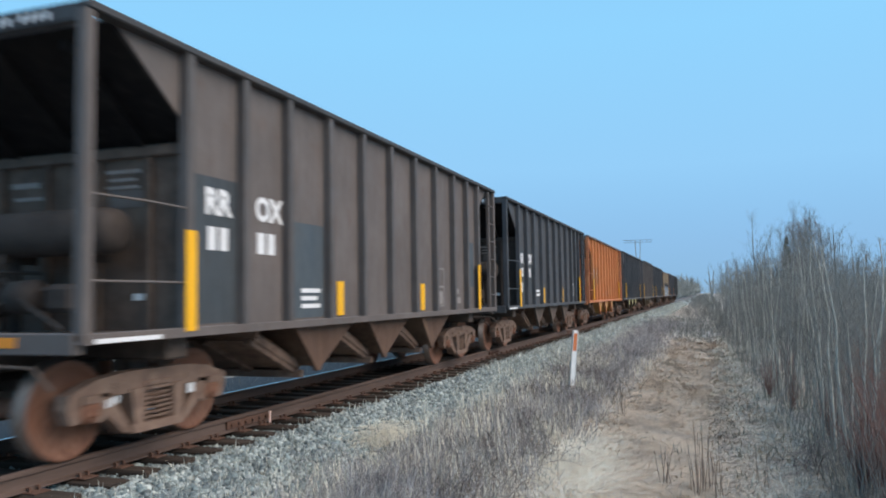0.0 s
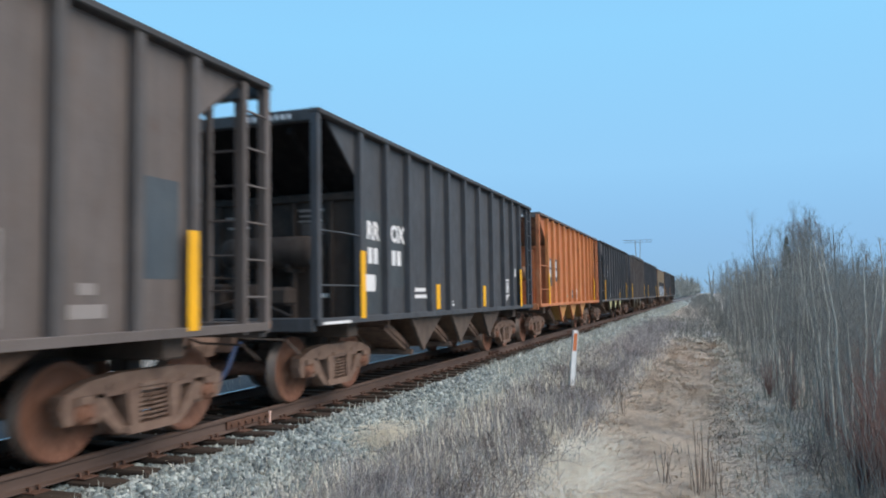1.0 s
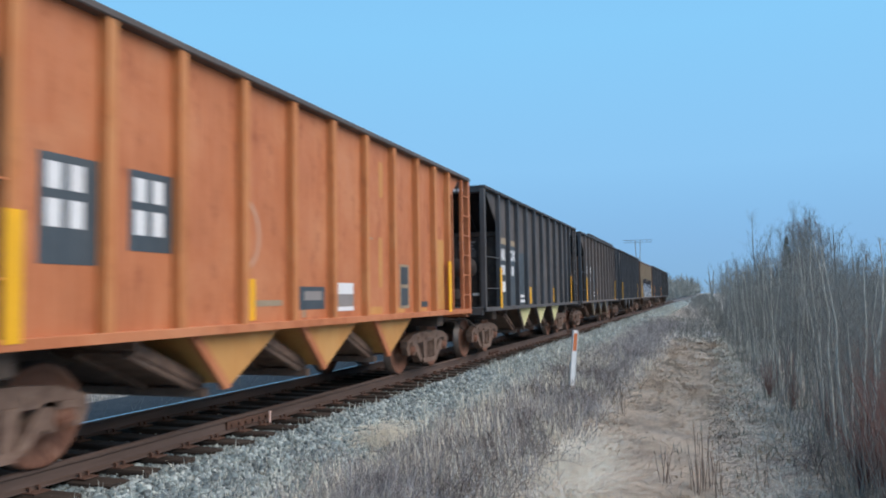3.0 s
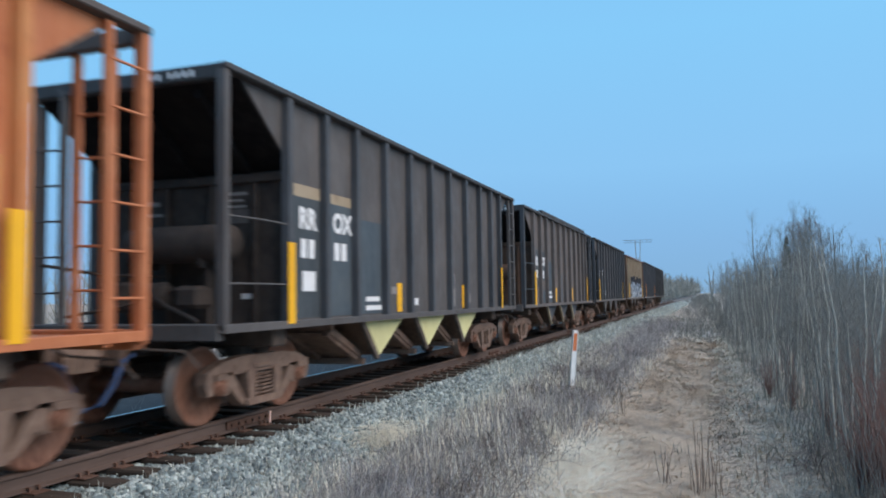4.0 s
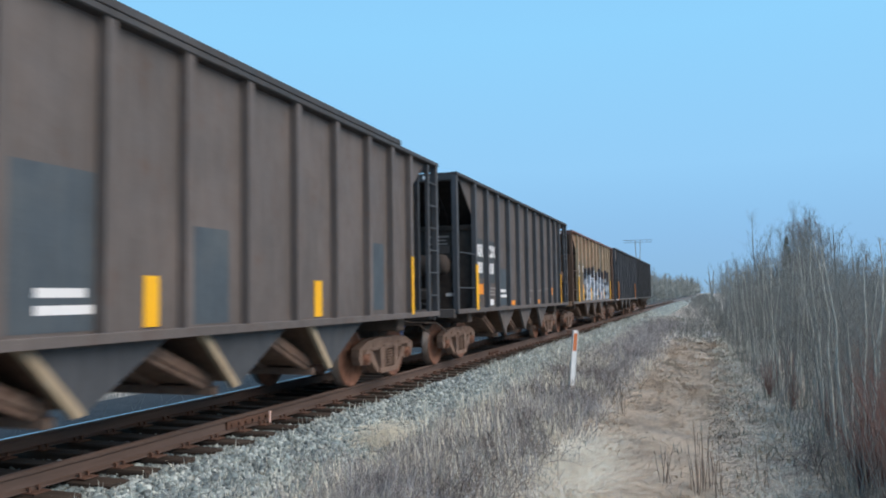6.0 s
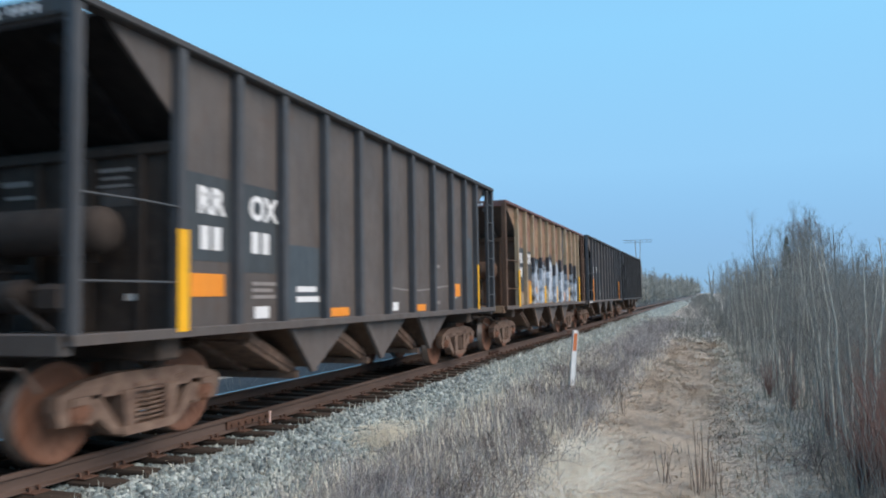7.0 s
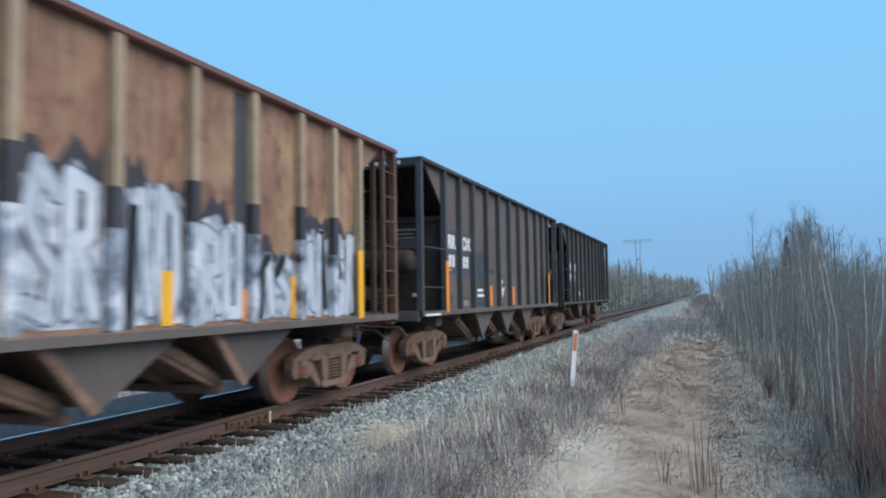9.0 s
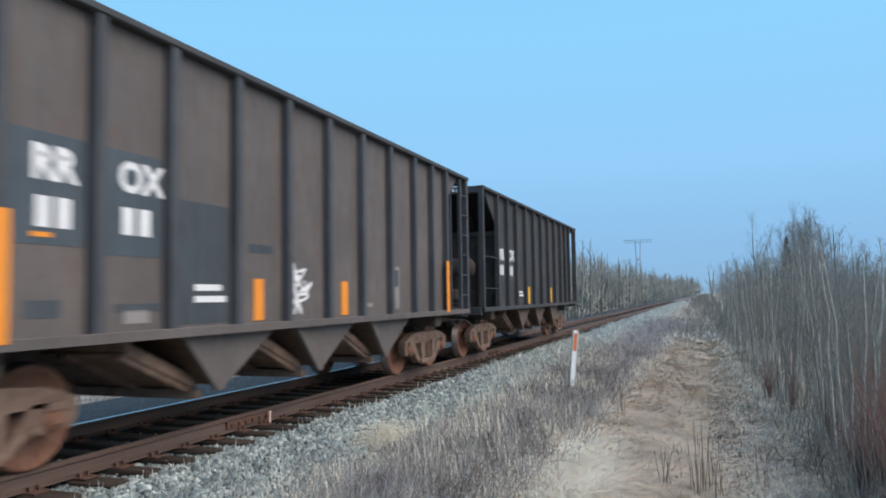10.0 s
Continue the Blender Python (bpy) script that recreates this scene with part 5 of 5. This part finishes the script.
def make_willows():
    """Reddish shrubs of many thin rods."""
    rng = np.random.default_rng(5)
    for x, y, h in ((2.25, 11.6, 1.35), (2.55, 12.6, 1.6), (2.05, 10.6, 1.0), (2.4, 14.0, 1.6), (3.0, 15.2, 1.9), (2.0, 12.2, 1.2), (2.75, 16.0, 1.7), (1.75, 13.5, 0.9), (1.5, 17.0, 0.8), (1.75, 9.6, 1.35), (1.95, 10.0, 1.55), (2.1, 10.4, 1.6), (1.62, 10.2, 1.0), (2.2, 9.9, 1.5), (3.1, 13.2, 1.9), (3.4, 14.6, 2.1), (2.9, 12.2, 1.7), (3.7, 16.0, 2.1), (1.2, 19.0, 0.9), (1.45, 20.5, 1.0), (1.9, 21.0, 1.1)):
        n = 120 if y < 16.5 else 55
        k = np.linspace(0, 1, 5)
        a = rng.uniform(0, 6.28, n)
        o = rng.uniform(0.05, 0.42, n)
        hh = h * rng.uniform(0.55, 1.05, n)
        p = np.stack([np.cos(a)[:, None] * o[:, None] * hh[:, None] * k ** 1.3, np.sin(a)[:, None] * o[:, None] * hh[:, None] * k ** 1.3, hh[:, None] * k], -1)
        p += np.cumsum(rng.normal(0, 0.012, p.shape), 1)
        ob = part("willow_shrub", mesh_from("willow_shrub", *rods(p, np.repeat((0.005 * (1 - 0.7 * k))[None], n, 0), 3)), M_REDTWIG)
        ob.location = (x, y, float(lie(x, y)) - 0.03)
        tagged(ob, "leafless reddish willow shrub at the edge of the thicket", "shrub", group="willow shrubs")
    for x, y, n, h in ((-0.61, 10.5, 7, 0.75), (-0.13, 10.6, 12, 0.92), (-0.24, 10.3, 9, 0.88), (0.04, 10.2, 6, 0.7), (-1.75, 15.6, 5, 0.7), (0.55, 10.8, 4, 0.6)):
        k = np.linspace(0, 1, 4)
        b, d, hh = rng.normal(0, 0.06, (n, 2)), rng.normal(0, 0.06, (n, 2)), h * rng.uniform(0.5, 1.05, n)
        p = np.stack([b[:, :1] + d[:, :1] * k, b[:, 1:] + d[:, 1:] * k, hh[:, None] * k], -1)
        ob = new("weed_clump")
        for i in range(n):
            part("stalk", mesh_from("stalk", *rods(p[i:i + 1], (0.0052 * (1 - 0.6 * k))[None], 4)), M_STALK, ob)
        ob.location = (x, y, float(lie(x, y)) - 0.03)
        tagged(ob, "clump of dry red-brown weed stalks in the ditch", "weed", group="dry weed stalks")
    for x, y, h in ((-3.83, 7.6, 0.45), (0.76, 10.3, 0.30), (-3.45, 10.4, 0.5), (-3.3, 10.9, 0.6), (-3.18, 10.6, 0.55), (-3.05, 11.3, 0.5), (-3.38, 11.4, 0.6), (-2.9, 10.8, 0.45), (-3.6, 11.0, 0.5), (-2.6, 9.6, 0.4), (-2.75, 11.2, 0.45), (-2.3, 9.3, 0.35)):
        bm = bmesh.new()
        tube(bm, [(0.05, 0, 0), (0.02, 0.01, h * 0.4), (-0.02, 0, h * 0.75), (-0.03, 0.02, h)], 0.008, 0.003, 5)
        ob = part("dry_stalk", bm, M_PALEGRASS)
        ob.location = (x, y, float(lie(x, y)) - 0.02)
        tagged(ob, "single pale dry grass stalk", "weed", group="pale stalks")


make_willows()


def blades(rng, x, y, h, lean, width, turn=None):
    """Thin bent blades, two faces each."""
    n = len(x)
    a = rng.uniform(0, 2 * np.pi, n) if turn is None else turn
    side = np.stack([-np.sin(a), np.cos(a), np.zeros(n)], -1) * width[:, None] * 0.5
    away = np.stack([np.cos(a), np.sin(a), np.zeros(n)], -1)
    base = np.stack([x, y, lie(x, y) - 0.015], -1)
    up = np.array([0, 0, 1.0])
    mid = base + away * (lean * h * 0.35)[:, None] + up * (h * 0.6 * np.clip(1.08 - 0.78 * lean, 0.14, 1))[:, None]
    tip = base + away * (lean * h)[:, None] + up * (h * np.clip(1.0 - 0.75 * lean, 0.12, 1))[:, None]
    v = np.stack([base - side, base + side, mid - side * 0.8, mid + side * 0.8, tip - side * 0.15, tip + side * 0.15], 1)
    f = (np.array([[0, 1, 3, 2], [2, 3, 5, 4]])[None] + 6 * np.arange(n)[:, None, None]).reshape(-1, 4)
    return v.reshape(-1, 3), f


def make_grass():
    rng = np.random.default_rng(11)

    def spread_y(n, y0, y1):
        return y0 * (y1 / y0) ** rng.random(n)
    # matted pale grass over bank and ditch, in tufts that lean together
    n = 7800
    ty = spread_y(n, 4.2, 75)
    tx = rng.uniform(-4.3, 2.6, n)
    clump = np.sin(2.1 * tx + 1.3 * np.sin(1.7 * ty)) * np.sin(1.9 * ty + tx) + rng.normal(0, 0.4, n)
    path = (np.abs(tx + 0.8) < 1.1) & (ty > 8.5) & (ty < 40)
    keep = (clump > -0.45) & (tx < front(ty) + 0.8) & (~path | (rng.random(n) < 0.12))
    tx, ty = tx[keep], ty[keep]
    n, per = len(tx), 15
    ta, tl, th = rng.uniform(0, 6.28, n), rng.uniform(0.45, 1.1, n), rng.uniform(0.7, 1.35, n)
    rad = 0.05 * (1 + ty / 14)
    x = (tx[:, None] + rng.normal(0, 1, (n, per)) * rad[:, None]).ravel()
    y = (ty[:, None] + rng.normal(0, 1, (n, per)) * rad[:, None]).ravel()
    m = n * per
    h = rng.uniform(0.09, 0.26, m) * np.repeat(th, per) * (1 + 0.2 * (x < -3.2))
    lean = np.clip(np.repeat(tl, per) + rng.normal(0, 0.2, m), 0.05, 1.15)
    turn = np.repeat(ta, per) + rng.normal(0, 0.7, m)
    for name, pick, mat, label in (("dead_grass", x < 0.1, M_GRASS, "matted pale dead grass on the bank"), ("ditch_grass", x >= 0.1, M_OLIVEGRASS, "dull olive-grey dead grass below the saplings")):
        tagged(part(name, mesh_from(name, *blades(rng, x[pick], y[pick], h[pick], lean[pick], 0.006 * (0.7 + y[pick] / 9), turn[pick])), mat), label, "grass", kind="stuff")
    # flattened tan grass along the bottom of the ditch
    n = 100000
    y = spread_y(n, 7.5, 46)
    x = -0.88 + 0.012 * (y - 12) + rng.normal(0, 0.72, n) + 0.18 * np.sin(0.35 * y)
    keep = (x < front(y) + 0.2) & (np.sin(3.1 * x + 0.35 * y) + rng.normal(0, 0.6, n) > -0.9) & (rng.random(n) > (y - 30) / 22)
    x, y = x[keep], y[keep]
    n = len(x)
    tagged(part("flattened_grass", mesh_from("flattened_grass", *blades(rng, x, y, rng.uniform(0.14, 0.34, n), rng.uniform(0.9, 1.3, n), 0.0092 * (0.7 + y / 9), rng.normal(-0.9, 0.9, n))), M_TANGRASS), "flattened tan dead grass in the ditch", "grass", kind="stuff")
    # bleached straw, beaten flat, on the slope and at the foot of the ballast
    x = np.concatenate([rng.normal(-1.95, 0.42, 11000), rng.normal(-4.42, 0.13, 2200)])
    y = np.concatenate([rng.normal(10.6, 1.5, 11000), rng.normal(9.75, 0.38, 2200)])
    n = len(x)
    straw = blades(rng, x, y, rng.uniform(0.14, 0.32, n), rng.uniform(0.85, 1.25, n), 0.007 * (0.7 + y / 9), rng.normal(0.6, 0.8, n))
    straw[0][:, 2] += np.repeat(np.where(x < -4.0, 0.10, 0.0), 6)
    tagged(part("bleached_straw", mesh_from("bleached_straw", *straw), M_PALEGRASS), "bleached straw beaten flat on the bank", "grass", kind="stuff")
    # pale tufts creeping into the ballast shoulder
    n = 950
    ty, tx = spread_y(n, 4.6, 45), rng.normal(-4.2, 0.27, n)
    per = 26
    rad = 0.045 * (1 + ty / 16)
    x = (tx[:, None] + rng.normal(0, 1, (n, per)) * rad[:, None]).ravel()
    y = (ty[:, None] + rng.normal(0, 1, (n, per)) * rad[:, None] * 1.3).ravel()
    m = n * per
    tagged(part("pale_tufts", mesh_from("pale_tufts", *blades(rng, x, y, rng.uniform(0.12, 0.30, m), rng.uniform(0.3, 1.1, m), 0.006 * (0.7 + y / 9))), M_PALEGRASS), "pale straw tufts at the foot of the ballast", "grass", kind="stuff")
    # arching dark brambles in patches
    n = 2000
    cx, cy = np.concatenate([rng.uniform(-3.7, -2.1, 46), rng.uniform(1.0, 2.4, 8)]), np.concatenate([spread_y(46, 7.5, 30), rng.uniform(9.0, 12.5, 8)])
    pick = rng.integers(0, 54, n)
    x, y = cx[pick] + rng.normal(0, 0.22, n), cy[pick] + rng.normal(0, 0.4, n)
    k = np.linspace(0, 1, 5)
    a, ln, up = rng.uniform(0, 6.28, n), rng.uniform(0.2, 0.65, n), rng.uniform(0.12, 0.42, n)
    p = np.stack([x[:, None] + np.cos(a)[:, None] * ln[:, None] * k, y[:, None] + np.sin(a)[:, None] * ln[:, None] * k, (lie(x, y) - 0.02)[:, None] + up[:, None] * 4 * k * (1 - 0.8 * k) * 0.8], -1)
    tagged(part("bramble_tangle", mesh_from("bramble_tangle", *rods(p, np.repeat((0.0042 * (1 - 0.6 * k))[None], n, 0) * (0.7 + y / 20)[:, None], 3)), M_BRAMBLE), "arching dark leafless brambles beside the ballast", "bramble", kind="stuff")
    # grey weeds in patches along the foot of the ballast
    c, per = 620, 27
    cy = np.repeat(spread_y(c, 5.0, 60), per)
    cx = np.repeat(np.clip(rng.normal(-3.1, 0.5, c), -4.1, -2.25), per)
    n = c * per
    wide = 0.10 * (1 + cy / 18)
    x, y = cx + rng.normal(0, 1, n) * wide, cy + rng.normal(0, 1, n) * wide * 1.2
    k = np.linspace(0, 1, 4)
    h = rng.uniform(0.15, 0.45, n) * np.repeat(rng.uniform(0.6, 1.35, c), per)
    d = rng.normal(0, 0.35, (n, 2))
    p = np.stack([x[:, None] + d[:, :1] * h[:, None] * k ** 1.4, y[:, None] + d[:, 1:] * h[:, None] * k ** 1.4, (lie(x, y) - 0.02)[:, None] + h[:, None] * (k - 0.25 * k ** 2 * np.abs(d[:, :1]))], -1)
    tagged(part("grey_weeds", mesh_from("grey_weeds", *rods(p, np.repeat((0.0032 * (1 - 0.7 * k))[None], n, 0) * (0.7 + y / 14)[:, None], 3)), M_WEED), "tangled grey-brown dead weeds beside the ballast", "weeds", kind="stuff")
    # pale grass growing up through the ballast shoulder, closing over it far off
    near, far = 3600, 13000
    n = near + far
    y = np.concatenate([spread_y(near, 5.0, 30), spread_y(far, 17.0, 150)])
    x = np.concatenate([-4.2 - 0.95 * rng.random(near) ** 1.7, rng.uniform(-5.05, -3.7, far)])
    g = blades(rng, x, y, rng.uniform(0.05, 0.17, n) * (1 + y / 90), rng.uniform(0.05, 0.7, n), 0.0055 * (0.7 + y / 10))
    lift = np.interp(x, [TRACK + 0.95, TRACK + 1.42, TRACK + 1.95, TRACK + 2.45], [-0.255, -0.245, -0.395, -0.67])
    g[0][:, 2] += np.repeat(np.maximum(0.0, lift - lie(x, y)), 6)
    tagged(part("shoulder_grass", mesh_from("shoulder_grass", *g), M_SHOULDER), "pale grey-green grass growing through the ballast shoulder", "grass", kind="stuff")
    # upright pale stalks in bunches
    c, per = 85, 16
    cy, cx = np.repeat(7.0 * (26 / 7.0) ** rng.random(c), per), np.repeat(rng.normal(-3.25, 0.45, c), per)
    n = c * per
    h = rng.uniform(0.3, 0.62, n)
    tagged(part("upright_straw", mesh_from("upright_straw", *blades(rng, cx + rng.normal(0, 0.13, n), cy + rng.normal(0, 0.25, n), h, rng.uniform(0.05, 0.4, n), 0.006 * (0.7 + cy / 11))), M_PALEGRASS), "upright pale dry grass stalks among the weeds", "grass", kind="stuff")
    # far side of the track
    n = 9000
    y, x = spread_y(n, 6, 90), rng.uniform(-22, -13.2, n)
    tagged(part("far_grass", mesh_from("far_grass", *blades(rng, x, y, rng.uniform(0.1, 0.3, n), rng.uniform(0.2, 0.9, n), 0.008 * (0.7 + y / 9))), M_TWIG), "dull dead grass beyond the track", "grass", kind="stuff")


make_grass()


def make_woods():
    """Bare woods along the far side of the line, out to where it vanishes."""
    rng = np.random.default_rng(33)
    kinds = [sapling(700 + k, 10.0, 20, 3, thick=2.6, spread=0.21, bare=0.06) for k in range(5)]
    for name, count, y0, y1, x0, x1, low, high in (("bare_wood", 700, 48, 760, -26, -11.5, 0.52, 0.80), ("verge_wood", 230, 62, 230, -21, -12, 0.55, 0.78), ("trackside_wood", 170, 14, 95, -62, -27, 0.38, 0.58), ("distant_wood", 140, 560, 1300, -70, -13, 1.1, 1.7), ("roadside_wood", 190, 100, 900, 0, 30, 0.42, 0.75)):
        stems, crowns = [], []
        for k in range(count):
            y = y0 * (y1 / y0) ** rng.random()
            u = rng.random()
            x = x0 + (x1 - x0) * u if name != "roadside_wood" else 0.3 + u * 0.2 * y
            a, size = rng.uniform(0, 6.28), rng.uniform(low, high) * (1 + (y - y0) / 1300)
            trunk, crown = kinds[k % 5]
            w = 1.0 + y / 500
            m = np.array([[math.cos(a) * w, -math.sin(a) * w, 0], [math.sin(a) * w, math.cos(a) * w, 0], [0, 0, 1]]) * size
            p = np.array([x, y, float(lie(x, y)) - 0.1])
            stems.append((trunk[0] @ m.T + p, trunk[1]))
            crowns.append((crown[0] @ m.T + p, crown[1]))
        wood = tagged(new(name), "grey-brown bare wood along the railway", "woodland", kind="stuff")
        part("stems", mesh_from("stems", *join(stems)), M_BARK, wood)
        part("twigs", mesh_from("twigs", *join(crowns)), M_HAZETWIG, wood)


make_woods()


# ---- the moving train ----
def motions():
    for k, car in enumerate(CARS):
        y = FIRST + PITCH * k
        steps = [-0.2 + 0.1 * i for i in range(105)]
        walk(car, [(t, pose(TRACK, y - SPEED * t, 0)) for t in steps])
    turns = [i / FPS for i in range(-3, 304)]
    for w, s in WHEELSETS:
        walk(w, [(t, Matrix.Translation((0, s, WHEEL_R)) @ Matrix.Rotation(SPEED * t / WHEEL_R, 4, "X")) for t in turns])


motions()
